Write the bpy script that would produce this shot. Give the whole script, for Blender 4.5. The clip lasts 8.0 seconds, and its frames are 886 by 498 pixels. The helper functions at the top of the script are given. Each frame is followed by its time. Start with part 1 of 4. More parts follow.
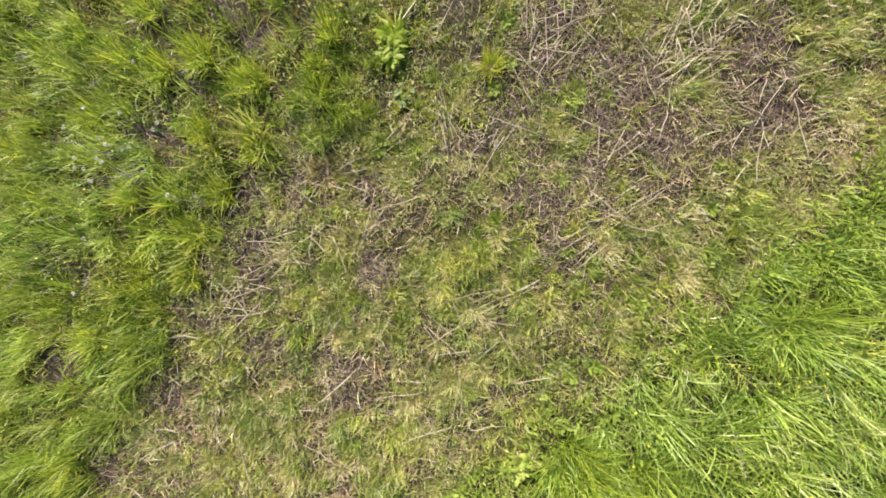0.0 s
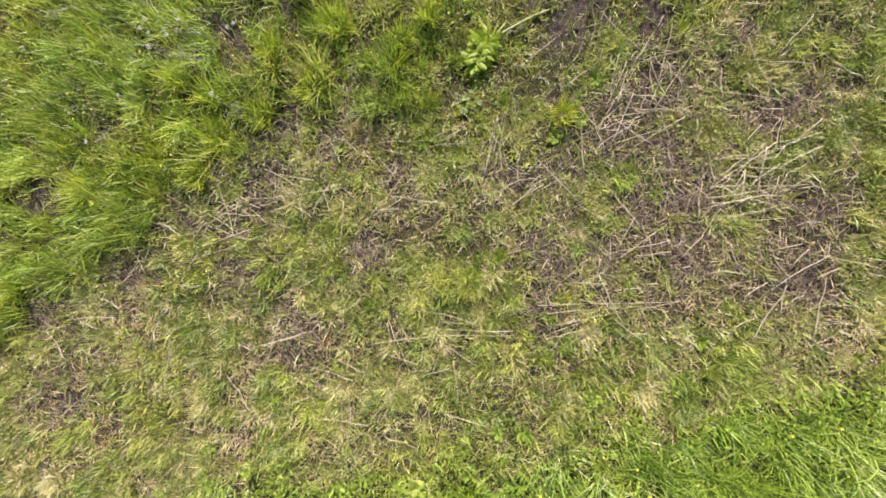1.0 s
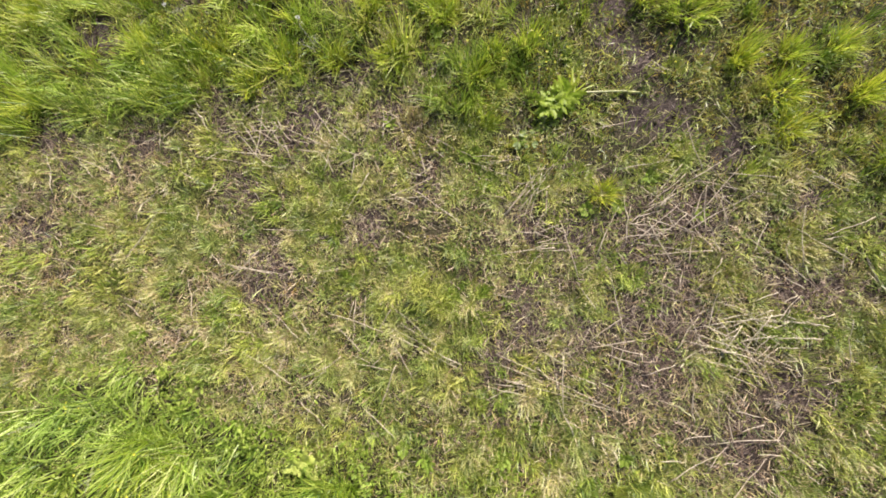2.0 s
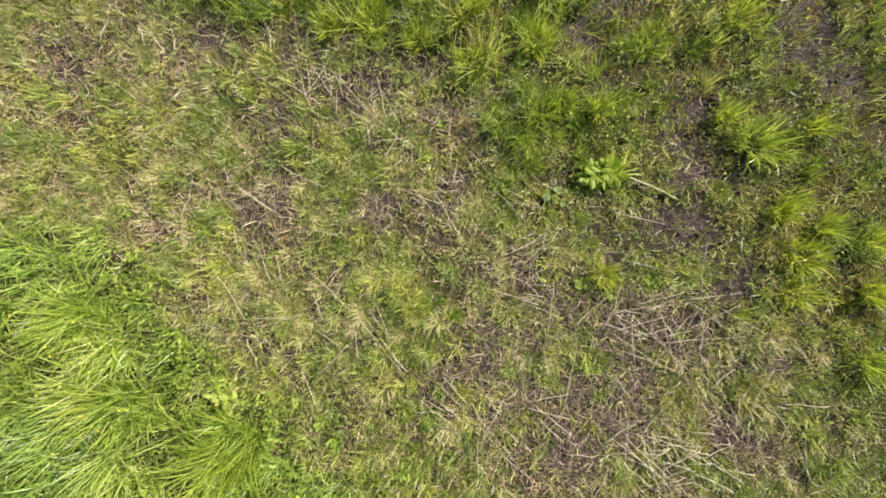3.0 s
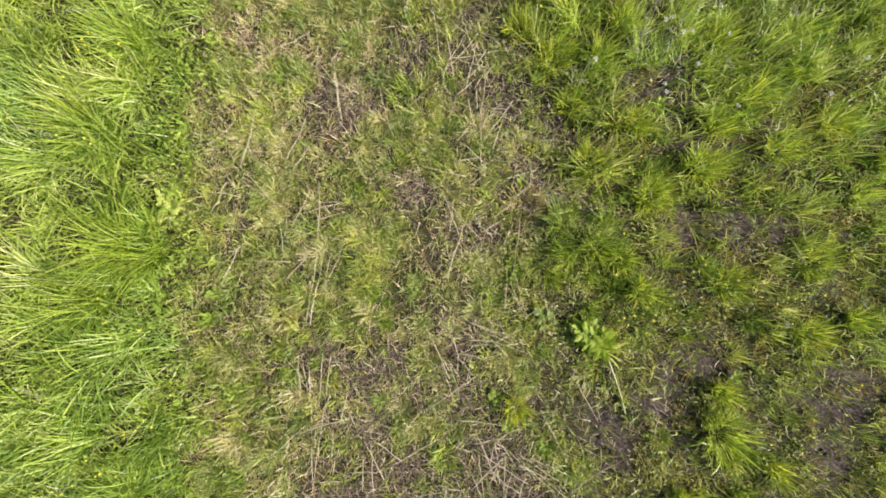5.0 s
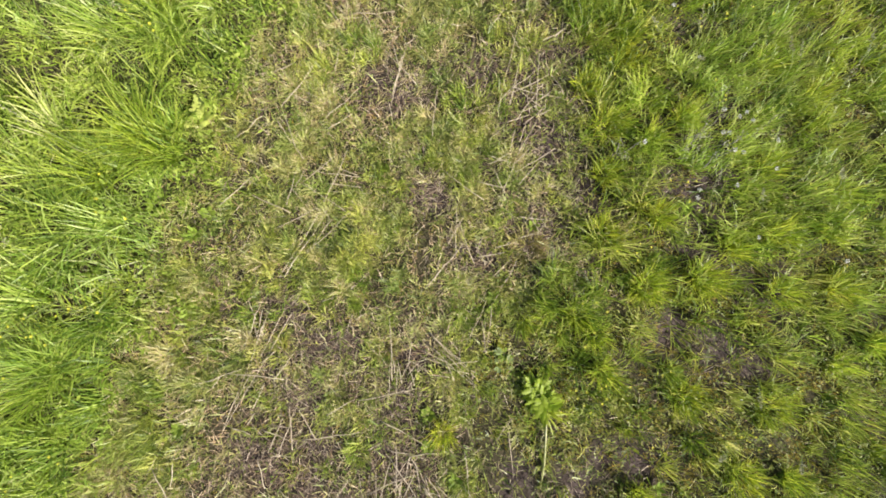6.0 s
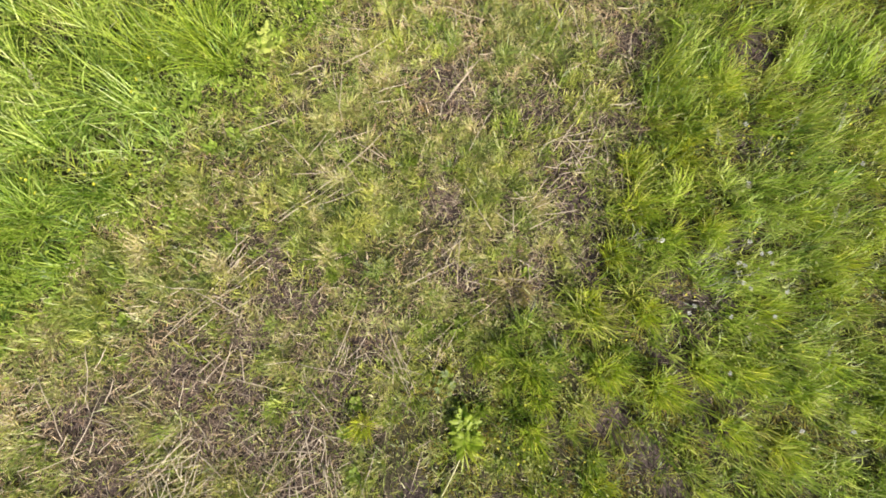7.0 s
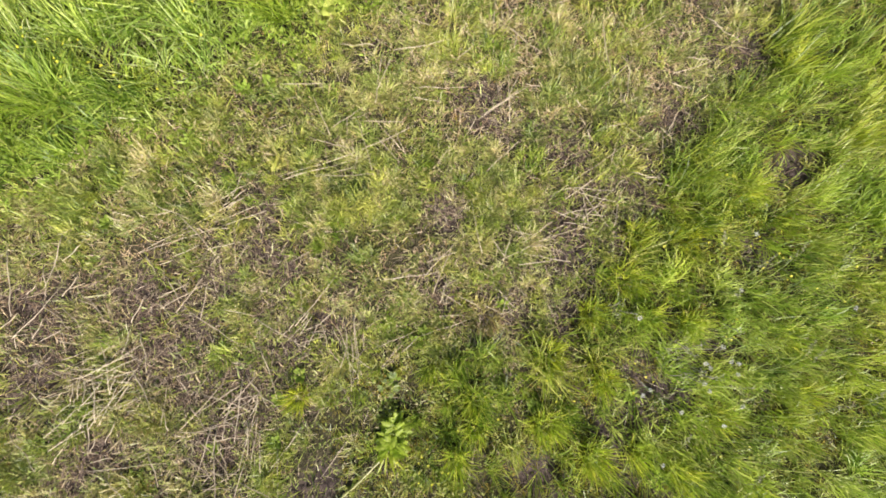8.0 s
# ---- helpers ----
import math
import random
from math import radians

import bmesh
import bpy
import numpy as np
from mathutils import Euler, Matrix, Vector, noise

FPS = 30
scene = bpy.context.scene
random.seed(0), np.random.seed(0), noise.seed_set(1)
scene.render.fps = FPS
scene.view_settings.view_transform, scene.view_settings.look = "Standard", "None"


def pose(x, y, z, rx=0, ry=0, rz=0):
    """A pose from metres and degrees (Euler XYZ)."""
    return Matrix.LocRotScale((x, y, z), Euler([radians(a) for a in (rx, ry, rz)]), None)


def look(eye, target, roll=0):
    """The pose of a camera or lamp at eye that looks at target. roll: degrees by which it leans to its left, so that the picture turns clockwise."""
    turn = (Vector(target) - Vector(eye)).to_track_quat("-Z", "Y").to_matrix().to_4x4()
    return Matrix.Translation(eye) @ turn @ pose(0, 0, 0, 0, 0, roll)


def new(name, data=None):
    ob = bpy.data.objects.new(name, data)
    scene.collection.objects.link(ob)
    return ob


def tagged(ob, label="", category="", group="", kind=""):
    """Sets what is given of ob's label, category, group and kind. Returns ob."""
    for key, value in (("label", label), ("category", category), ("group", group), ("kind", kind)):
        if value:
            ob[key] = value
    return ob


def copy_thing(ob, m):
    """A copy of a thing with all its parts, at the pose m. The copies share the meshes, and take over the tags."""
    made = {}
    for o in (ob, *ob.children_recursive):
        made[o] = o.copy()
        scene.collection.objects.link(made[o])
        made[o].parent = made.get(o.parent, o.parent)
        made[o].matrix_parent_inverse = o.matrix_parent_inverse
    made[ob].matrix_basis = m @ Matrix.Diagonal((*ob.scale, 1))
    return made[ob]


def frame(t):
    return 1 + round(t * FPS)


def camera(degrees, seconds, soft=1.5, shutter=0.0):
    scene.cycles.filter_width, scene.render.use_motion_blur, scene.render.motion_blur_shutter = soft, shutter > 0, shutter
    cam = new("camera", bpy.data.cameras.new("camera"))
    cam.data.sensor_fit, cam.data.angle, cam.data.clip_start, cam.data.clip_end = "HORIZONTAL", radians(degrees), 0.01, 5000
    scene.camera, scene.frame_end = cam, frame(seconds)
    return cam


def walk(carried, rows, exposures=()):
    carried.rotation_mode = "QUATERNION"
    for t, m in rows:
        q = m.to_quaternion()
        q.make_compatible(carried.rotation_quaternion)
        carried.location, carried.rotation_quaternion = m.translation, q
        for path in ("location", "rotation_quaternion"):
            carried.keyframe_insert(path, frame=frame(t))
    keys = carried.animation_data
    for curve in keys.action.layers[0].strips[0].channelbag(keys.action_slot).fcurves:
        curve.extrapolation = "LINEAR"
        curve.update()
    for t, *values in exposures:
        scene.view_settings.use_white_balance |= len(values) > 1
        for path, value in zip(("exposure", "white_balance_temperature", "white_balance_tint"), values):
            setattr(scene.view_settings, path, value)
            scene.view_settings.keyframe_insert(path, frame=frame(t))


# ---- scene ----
# Camera: a small drone turning about its own axis, 2.2 m over a mown strip; its white balance drifts a little.
cam = camera(101.9, 8.0, soft=1.75)
PATH = [
    (0, (0.015, -0.019, 2.171), (0.086, 0.115, 0.177), -93.2),
    (0.5, (0.045, -0.051, 2.161), (0.117, 0.094, 0.167), -81.4),
    (1, (0.088, -0.076, 2.152), (0.153, 0.079, 0.159), -72.8),
    (1.5, (0.133, -0.103, 2.146), (0.193, 0.066, 0.154), -62.5),
    (1.7, (0.152, -0.107, 2.145), (0.21, 0.065, 0.153), -58.2),
    (2.8, (0.261, -0.018, 2.186), (0.288, 0.085, 0.189), -34.4),
    (3, (0.278, -0.012, 2.184), (0.303, 0.093, 0.187), -31.1),
    (3.5, (0.318, 0.009, 2.176), (0.335, 0.119, 0.179), -23.0),
    (4, (0.351, 0.063, 2.161), (0.36, 0.151, 0.163), -14.9),
    (4.5, (0.374, 0.098, 2.155), (0.379, 0.183, 0.157), -5.3),
    (4.7, (0.382, 0.115, 2.152), (0.384, 0.198, 0.154), -2.2),
    (5.8, (0.417, 0.136, 2.169), (0.407, 0.267, 0.174), 16.7),
    (6, (0.419, 0.151, 2.171), (0.41, 0.28, 0.175), 21.8),
    (6.5, (0.416, 0.193, 2.177), (0.404, 0.317, 0.181), 32.5),
    (7, (0.415, 0.255, 2.183), (0.401, 0.357, 0.186), 41.2),
    (7.5, (0.416, 0.284, 2.186), (0.395, 0.394, 0.189), 49.5),
    (8, (0.412, 0.346, 2.193), (0.39, 0.444, 0.196), 54.8),
]
walk(cam, [(t, look(eye, target, roll)) for t, eye, target, roll in PATH],
     [(0, 1.05, 6400, 15), (1.7, 1.05, 6350, 16), (2.8, 0.96, 6400, 12), (4.7, 0.92, 6400, 10), (5.8, 0.97, 6450, 10), (7.5, 1.04, 6550, 12), (8, 1.06, 6550, 12)])

# ---- light: low warm sun from +x, clear sky ----
SUN_ELEVATION, SUN_AZIMUTH = radians(32), radians(96.3)
world = bpy.data.worlds.new("world")
scene.world = world
world.use_nodes = True
wn = world.node_tree.nodes
sky = wn.new("ShaderNodeTexSky")
sky.sky_type, sky.sun_disc = "NISHITA", False
sky.sun_elevation, sky.sun_rotation = SUN_ELEVATION, SUN_AZIMUTH
world.node_tree.links.new(sky.outputs["Color"], wn["Background"].inputs["Color"])
wn["Background"].inputs["Strength"].default_value = 0.052
sun_data = bpy.data.lights.new("sun", "SUN")
sun_data.energy, sun_data.angle, sun_data.color = 5.0, radians(0.53), (1.0, 0.905, 0.89)
sun = new("sun", sun_data)
SUN_WAY = Vector((math.sin(SUN_AZIMUTH) * math.cos(SUN_ELEVATION), math.cos(SUN_AZIMUTH) * math.cos(SUN_ELEVATION), math.sin(SUN_ELEVATION)))
sun.matrix_world = look(SUN_WAY * 50, (0, 0, 0))

rng = np.random.default_rng(11)


# ---- materials ----
def graph(name):
    mat = bpy.data.materials.new(name)
    mat.use_nodes = True
    nt = mat.node_tree
    return mat, nt, nt.nodes, nt.links.new, nt.nodes["Principled BSDF"], nt.nodes["Material Output"]


def ramp(nodes, stops):
    node = nodes.new("ShaderNodeValToRGB")
    els = node.color_ramp.elements
    while len(els) < len(stops):
        els.new(0.5)
    for el, (at, col) in zip(els, stops):
        el.position, el.color = at, (*col, 1)
    return node


def plant_material(name, stops, patch=(1.0, 1.0, 1.0), patch_scale=1.3, clear=0.35, rough=0.42, gloss=0.5, clumps=0.0):
    """Leaf or blade: a tone per piece, drifting slowly over the meadow, light passing through."""
    mat, nt, nodes, link, bsdf, out = graph(name)
    geo = nodes.new("ShaderNodeNewGeometry")
    tone = ramp(nodes, stops)
    if clumps > 0:
        tuft = nodes.new("ShaderNodeAttribute")
        tuft.attribute_name = "tuft"
        share = nodes.new("ShaderNodeMix")
        share.inputs[0].default_value = clumps
        link(geo.outputs["Random Per Island"], share.inputs[2])
        link(tuft.outputs["Fac"], share.inputs[3])
        link(share.outputs[0], tone.inputs[0])
    else:
        link(geo.outputs["Random Per Island"], tone.inputs[0])
    spread = nodes.new("ShaderNodeTexNoise")
    spread.inputs["Scale"].default_value, spread.inputs["Detail"].default_value = patch_scale, 3
    link(geo.outputs["Position"], spread.inputs["Vector"])
    drift = ramp(nodes, [(0.38, (1, 1, 1)), (0.66, patch)])
    link(spread.outputs["Fac"], drift.inputs[0])
    mul = nodes.new("ShaderNodeMix")
    mul.data_type, mul.blend_type = "RGBA", "MULTIPLY"
    mul.inputs[0].default_value = 1.0
    link(tone.outputs[0], mul.inputs[6])
    link(drift.outputs[0], mul.inputs[7])
    fine = nodes.new("ShaderNodeTexNoise")
    fine.inputs["Scale"].default_value = 90
    link(geo.outputs["Position"], fine.inputs["Vector"])
    speck = ramp(nodes, [(0.3, (0.82, 0.84, 0.8)), (0.7, (1.12, 1.1, 1.05))])
    link(fine.outputs["Fac"], speck.inputs[0])
    mul2 = nodes.new("ShaderNodeMix")
    mul2.data_type, mul2.blend_type = "RGBA", "MULTIPLY"
    mul2.inputs[0].default_value = 1.0
    link(mul.outputs[2], mul2.inputs[6])
    link(speck.outputs[0], mul2.inputs[7])
    link(mul2.outputs[2], bsdf.inputs["Base Color"])
    bsdf.inputs["Roughness"].default_value = rough
    bsdf.inputs["Specular IOR Level"].default_value = gloss
    if clear > 0:
        trans = nodes.new("ShaderNodeBsdfTranslucent")
        link(mul2.outputs[2], trans.inputs["Color"])
        mix = nodes.new("ShaderNodeMixShader")
        mix.inputs[0].default_value = clear
        link(bsdf.outputs[0], mix.inputs[1])
        link(trans.outputs[0], mix.inputs[2])
        link(mix.outputs[0], out.inputs["Surface"])
    return mat


M_SHORT = plant_material("short_grass_blades", [(0.12, (0.14, 0.185, 0.04)), (0.36, (0.36, 0.39, 0.10)), (0.6, (0.57, 0.54, 0.18)), (0.78, (0.73, 0.62, 0.31)), (0.92, (0.8, 0.67, 0.48))],
                         (0.72, 0.92, 0.6), 5.5, 0.35, clumps=0.5)
M_TALL = plant_material("tall_grass_blades", [(0.12, (0.10, 0.19, 0.03)), (0.34, (0.27, 0.43, 0.065)), (0.58, (0.46, 0.61, 0.11)), (0.78, (0.6, 0.74, 0.25)), (0.92, (0.74, 0.76, 0.44))],
                        (1.1, 1.0, 0.75), 1.1, 0.45, clumps=0.4)
M_MEDIUM = plant_material("meadow_grass_blades", [(0.14, (0.085, 0.165, 0.02)), (0.4, (0.24, 0.37, 0.04)), (0.66, (0.46, 0.56, 0.09)), (0.88, (0.67, 0.69, 0.25))],
                          (1.08, 1.0, 0.7), 1.6, 0.5, clumps=0.5)
M_TUFT = plant_material("tussock_blades", [(0, (0.22, 0.36, 0.03)), (0.5, (0.46, 0.58, 0.05)), (1, (0.68, 0.71, 0.13))], (1.15, 1.0, 0.7), 1.6, 0.5)
M_PALE_GRASS = plant_material("pale_grass_blades", [(0.14, (0.22, 0.36, 0.035)), (0.5, (0.45, 0.62, 0.075)), (0.86, (0.68, 0.77, 0.2))], (1.1, 1.0, 0.75), 1.6, 0.5, clumps=0.45)
M_STRAW = plant_material("dry_straw", [(0, (0.42, 0.34, 0.23)), (0.4, (0.58, 0.5, 0.35)), (0.8, (0.73, 0.66, 0.49)), (1, (0.8, 0.76, 0.62))], (0.8, 0.76, 0.74), 2.0, 0.12, 0.6)
M_LITTER = plant_material("dead_litter", [(0, (0.1, 0.07, 0.05)), (0.5, (0.23, 0.17, 0.115)), (0.82, (0.42, 0.34, 0.235)), (1, (0.7, 0.62, 0.46))], (0.85, 0.8, 0.78), 3.0, 0.1, 0.7, 0.3)
M_DRY = plant_material("dead_grass_blades", [(0, (0.36, 0.22, 0.12)), (0.5, (0.62, 0.46, 0.24)), (1, (0.8, 0.68, 0.46))], (0.9, 0.95, 0.9), 2.0, 0.2, 0.6)
M_HERB = plant_material("low_herb_leaves", [(0, (0.148, 0.212, 0.040)), (0.5, (0.277, 0.322, 0.068)), (1, (0.443, 0.424, 0.135))], (0.8, 0.95, 0.75), 2.5, 0.35, 0.6, 0.25)
M_WEED = plant_material("weed_leaves", [(0.0, (0.36, 0.5, 0.045)), (0.6, (0.54, 0.65, 0.09)), (1.0, (0.7, 0.77, 0.22))], (1, 1, 0.9), 6, 0.6, 0.5, 0.4)
M_DOCK = plant_material("broad_weed_leaves", [(0, (0.2, 0.29, 0.034)), (0.5, (0.31, 0.4, 0.055)), (1, (0.43, 0.49, 0.1))], (0.8, 0.9, 0.8), 4, 0.35, 0.6, 0.25)
M_STEM = plant_material("green_stems", [(0, (0.221, 0.306, 0.076)), (1, (0.357, 0.396, 0.145))], (1, 1, 0.9), 6, 0.15)
M_YELLOW = plant_material("yellow_petals", [(0.0, (0.72, 0.68, 0.03)), (1.0, (0.8, 0.78, 0.08))], (1, 1, 1), 6, 0.2)
M_WHITE = plant_material("white_petals", [(0.0, (0.5, 0.5, 0.44)), (1.0, (0.68, 0.68, 0.6))], (1, 1, 1), 6, 0.2)
M_GREY = plant_material("grey_dead_stems", [(0.0, (0.26, 0.24, 0.20)), (1.0, (0.48, 0.45, 0.40))], (1, 1, 1), 6, 0.05, 0.7)


def soil_material():
    """Dry crumbly loam, greyish where bare, brown thatch elsewhere; a green meadow tone far off."""
    mat, nt, nodes, link, bsdf, out = graph("meadow_soil")
    geo = nodes.new("ShaderNodeNewGeometry")
    crumbs = nodes.new("ShaderNodeTexNoise")
    crumbs.inputs["Scale"].default_value, crumbs.inputs["Detail"].default_value, crumbs.inputs["Roughness"].default_value = 55, 8, 0.7
    link(geo.outputs["Position"], crumbs.inputs["Vector"])
    loam = ramp(nodes, [(0.32, (0.042, 0.032, 0.028)), (0.55, (0.118, 0.09, 0.077)), (0.75, (0.24, 0.19, 0.162))])
    link(crumbs.outputs["Fac"], loam.inputs[0])
    thatch = ramp(nodes, [(0.3, (0.034, 0.035, 0.017)), (0.55, (0.075, 0.069, 0.031)), (0.78, (0.18, 0.15, 0.075))])
    link(crumbs.outputs["Fac"], thatch.inputs[0])
    lumps = nodes.new("ShaderNodeTexNoise")
    lumps.inputs["Scale"].default_value, lumps.inputs["Detail"].default_value = 17, 5
    link(geo.outputs["Position"], lumps.inputs["Vector"])
    dark = ramp(nodes, [(0.36, (0.5, 0.48, 0.47)), (0.62, (1.15, 1.15, 1.15))])
    link(lumps.outputs["Fac"], dark.inputs[0])
    # loam multiplied by a random mottle of darker blotches
    mottled = nodes.new("ShaderNodeMix")
    mottled.data_type, mottled.blend_type = "RGBA", "MULTIPLY"
    mottled.inputs[0].default_value = 1.0
    link(loam.outputs[0], mottled.inputs[6])
    link(dark.outputs[0], mottled.inputs[7])
    bare = nodes.new("ShaderNodeAttribute")
    bare.attribute_name = "bare"
    mix = nodes.new("ShaderNodeMix")
    mix.data_type = "RGBA"
    link(bare.outputs["Fac"], mix.inputs[0])
    link(thatch.outputs[0], mix.inputs[6])
    link(mottled.outputs[2], mix.inputs[7])
    far = nodes.new("ShaderNodeAttribute")
    far.attribute_name = "meadow"
    wide = nodes.new("ShaderNodeTexNoise")
    wide.inputs["Scale"].default_value, wide.inputs["Detail"].default_value = 0.6, 8
    link(geo.outputs["Position"], wide.inputs["Vector"])
    green = ramp(nodes, [(0.35, (0.09, 0.125, 0.025)), (0.65, (0.17, 0.21, 0.045))])
    link(wide.outputs["Fac"], green.inputs[0])
    mix2 = nodes.new("ShaderNodeMix")
    mix2.data_type = "RGBA"
    link(far.outputs["Fac"], mix2.inputs[0])
    link(mix.outputs[2], mix2.inputs[6])
    link(green.outputs[0], mix2.inputs[7])
    link(mix2.outputs[2], bsdf.inputs["Base Color"])
    bump = nodes.new("ShaderNodeBump")
    bump.inputs["Strength"].default_value, bump.inputs["Distance"].default_value = 1.0, 0.02
    link(crumbs.outputs["Fac"], bump.inputs["Height"])
    link(bump.outputs[0], bsdf.inputs["Normal"])
    bsdf.inputs["Roughness"].default_value = 0.95
    bsdf.inputs["Specular IOR Level"].default_value = 0.15
    return mat


M_SOIL = soil_material()


# ---- the lie of the land ----
def lattice(x, y, size, seed):
    """Smooth value noise, 0 to 1, with cells of that size."""
    u, v = np.asarray(x) / size + 517.3, np.asarray(y) / size + 291.7
    iu, iv = np.floor(u).astype(int), np.floor(v).astype(int)
    fu, fv = u - iu, v - iv
    fu, fv = fu * fu * (3 - 2 * fu), fv * fv * (3 - 2 * fv)
    table = np.random.default_rng(seed).random(4096)

    def at(a, b):
        return table[(a * 73 + b * 1021 + (a * b) % 577) % 4096]

    return (at(iu, iv) * (1 - fu) + at(iu + 1, iv) * fu) * (1 - fv) + (at(iu, iv + 1) * (1 - fu) + at(iu + 1, iv + 1) * fu) * fv


SPAN, CELL = 5.2, 0.02


def tabulated(field):
    """The field, worked out once on a fine grid round the strip and read from there."""
    line = np.arange(-SPAN, SPAN + CELL, CELL)
    n, kept = len(line), []

    def read(x, y):
        x, y = np.asarray(x, float), np.asarray(y, float)
        if not kept:
            gx, gy = np.meshgrid(line, line)
            kept.append(field(gx.ravel(), gy.ravel()).reshape(n, n))
        u, v = np.clip((x + SPAN) / CELL, 0, n - 1.001), np.clip((y + SPAN) / CELL, 0, n - 1.001)
        iu, iv = u.astype(int), v.astype(int)
        fu, fv = u - iu, v - iv
        t = kept[0]
        return (t[iv, iu] * (1 - fu) + t[iv, iu + 1] * fu) * (1 - fv) + (t[iv + 1, iu] * (1 - fu) + t[iv + 1, iu + 1] * fu) * fv

    return read


# Bare soil, plus cleared gaps that stand for deep shade: x, y, reach.
BARE_SHADED_A = [(0.48, 3.09, 0.11), (-0.01, 2.73, 0.17), (0.74, 2.72, 0.15), (1.61, 2.66, 0.11), (-0.52, 2.66, 0.19), (1.17, 2.30, 0.11), (0.23, 2.18, 0.16), (1.60, 1.73, 0.18), (0.44, 1.62, 0.14), (1.74, 1.57, 0.22), (0.73, 1.48, 0.14), (0.45, 1.39, 0.20), (1.73, 1.37, 0.16), (0.22, 1.36, 0.15), (1.57, 1.24, 0.15), (0.73, 1.20, 0.18), (1.73, 1.15, 0.16), (0.54, 1.14, 0.16), (1.01, 1.06, 0.16), (-0.20, 1.03, 0.12), (-0.37, 1.02, 0.14), (1.84, 0.97, 0.16), (1.04, 0.96, 0.14), (2.31, 0.95, 0.18), (0.94, 0.71, 0.13), (0.84, 0.62, 0.14), (0.22, 0.61, 0.12), (-0.99, 0.52, 0.11), (2.40, 0.47, 0.17), (1.85, 0.46, 0.15), (2.20, 0.45, 0.19), (0.69, 0.34, 0.15)]
BARE_SHADED_B = [(0.51, 0.31, 0.12), (1.38, -0.35, 0.12), (2.02, -0.37, 0.15), (0.53, -0.39, 0.17), (1.80, -0.42, 0.13), (-0.25, -0.46, 0.15), (0.15, -0.48, 0.12), (2.80, -0.50, 0.19), (-0.57, -0.56, 0.11), (0.02, -0.56, 0.13), (0.62, -0.64, 0.16), (1.73, -0.65, 0.13), (1.42, -0.69, 0.13), (1.94, -0.83, 0.13), (0.07, -0.85, 0.15), (2.69, -0.85, 0.12), (1.43, -0.88, 0.13), (0.68, -0.95, 0.16), (0.26, -1.09, 0.16), (0.93, -1.22, 0.22), (0.27, -1.24, 0.16), (1.40, -1.25, 0.12), (-0.00, -1.29, 0.18), (2.69, -1.41, 0.16), (0.31, -1.47, 0.16), (1.18, -1.77, 0.11), (0.73, -1.84, 0.19), (-0.22, -1.87, 0.22), (0.81, -2.03, 0.16), (0.21, -2.03, 0.25)]

@tabulated
def bare_or_shaded(x, y):
    x, y = np.asarray(x, float), np.asarray(y, float)
    wx, wy = x + 0.12 * (lattice(x, y, 0.16, 3) - 0.5), y + 0.12 * (lattice(x, y, 0.16, 4) - 0.5)
    out = np.zeros_like(wx)
    for px, py, reach in BARE_SHADED_A + BARE_SHADED_B:
        d = ((wx - px) ** 2 + (wy - py) ** 2) / (1.05 * reach) ** 2
        out = np.maximum(out, 0.92 * np.exp(-(d**1.5)))
    thin = 0.2 * dry(x, y) - 0.08 * lush(x, y)
    patchy = np.clip((lattice(x, y, 0.09, 5) * 0.6 + lattice(x, y, 0.22, 6) * 0.6 - 0.8 + thin) * 3.0, 0, 0.7)
    # East edge band: soil laid bare, partly in place of the meadow's cast shadow.
    band = np.exp(-(((east(x, y) + 0.17) / 0.23) ** 4)) * np.clip(4 * (y - 0.3), 0, 1) * np.clip(4 * (2.9 - y), 0.3, 1) * np.clip(0.3 + 1.2 * lattice(x, y, 0.14, 61), 0, 1)
    out = np.maximum(out, 0.65 * band)
    return np.clip(np.maximum(np.maximum(out, 0.4 * dry(x, y)), patchy * np.maximum(strip(x, y), 1.2 * thin_south_east(x, y))), 0, 1)


# Dry, straw-covered stretches of the strip: x, y, reach, strength.
DRY = [(0.2, -1.25, 0.6, 1), (0.65, -1.35, 0.45, 0.9), (0.0, -0.6, 0.24, 0.8), (-0.1, -1.85, 0.5, 0.8), (0.5, -0.42, 0.22, 1), (0.85, -0.95, 0.3, 0.8), (0.62, 1.3, 0.3, 0.7), (0.85, 0.75, 0.24, 0.6),
       (0.68, 0.4, 0.2, 0.7), (0.25, 1.95, 0.28, 0.6), (-0.3, 1.05, 0.25, 0.8), (-0.5, 2.6, 0.4, 0.5), (0.15, 0.64, 0.14, 0.5), (1.4, -0.75, 0.25, 0.6), (-0.1, 2.7, 0.25, 0.7)]


@tabulated
def dry(x, y):
    """How withered the sward is, 0 to 1."""
    wx, wy = x + 0.3 * (lattice(x, y, 0.25, 91) - 0.5), y + 0.3 * (lattice(x, y, 0.25, 92) - 0.5)
    out = np.zeros_like(wx)
    for px, py, reach, force in DRY:
        out = np.maximum(out, force * np.exp(-((((wx - px) ** 2 + (wy - py) ** 2) / reach**2) ** 1.5)))
    return out * (0.55 + 0.45 * lattice(x, y, 0.09, 93))


def lush(x, y):
    """1 in the middle of the strip and along its south-west side, where the regrowth is thickest."""
    return np.maximum(np.exp(-(((x + 0.1) / 0.7) ** 2 + ((y - 0.6) / 0.8) ** 2)), np.exp(-(((x + 0.65) / 0.36) ** 2 + ((y + 0.75) / 0.7) ** 2)))


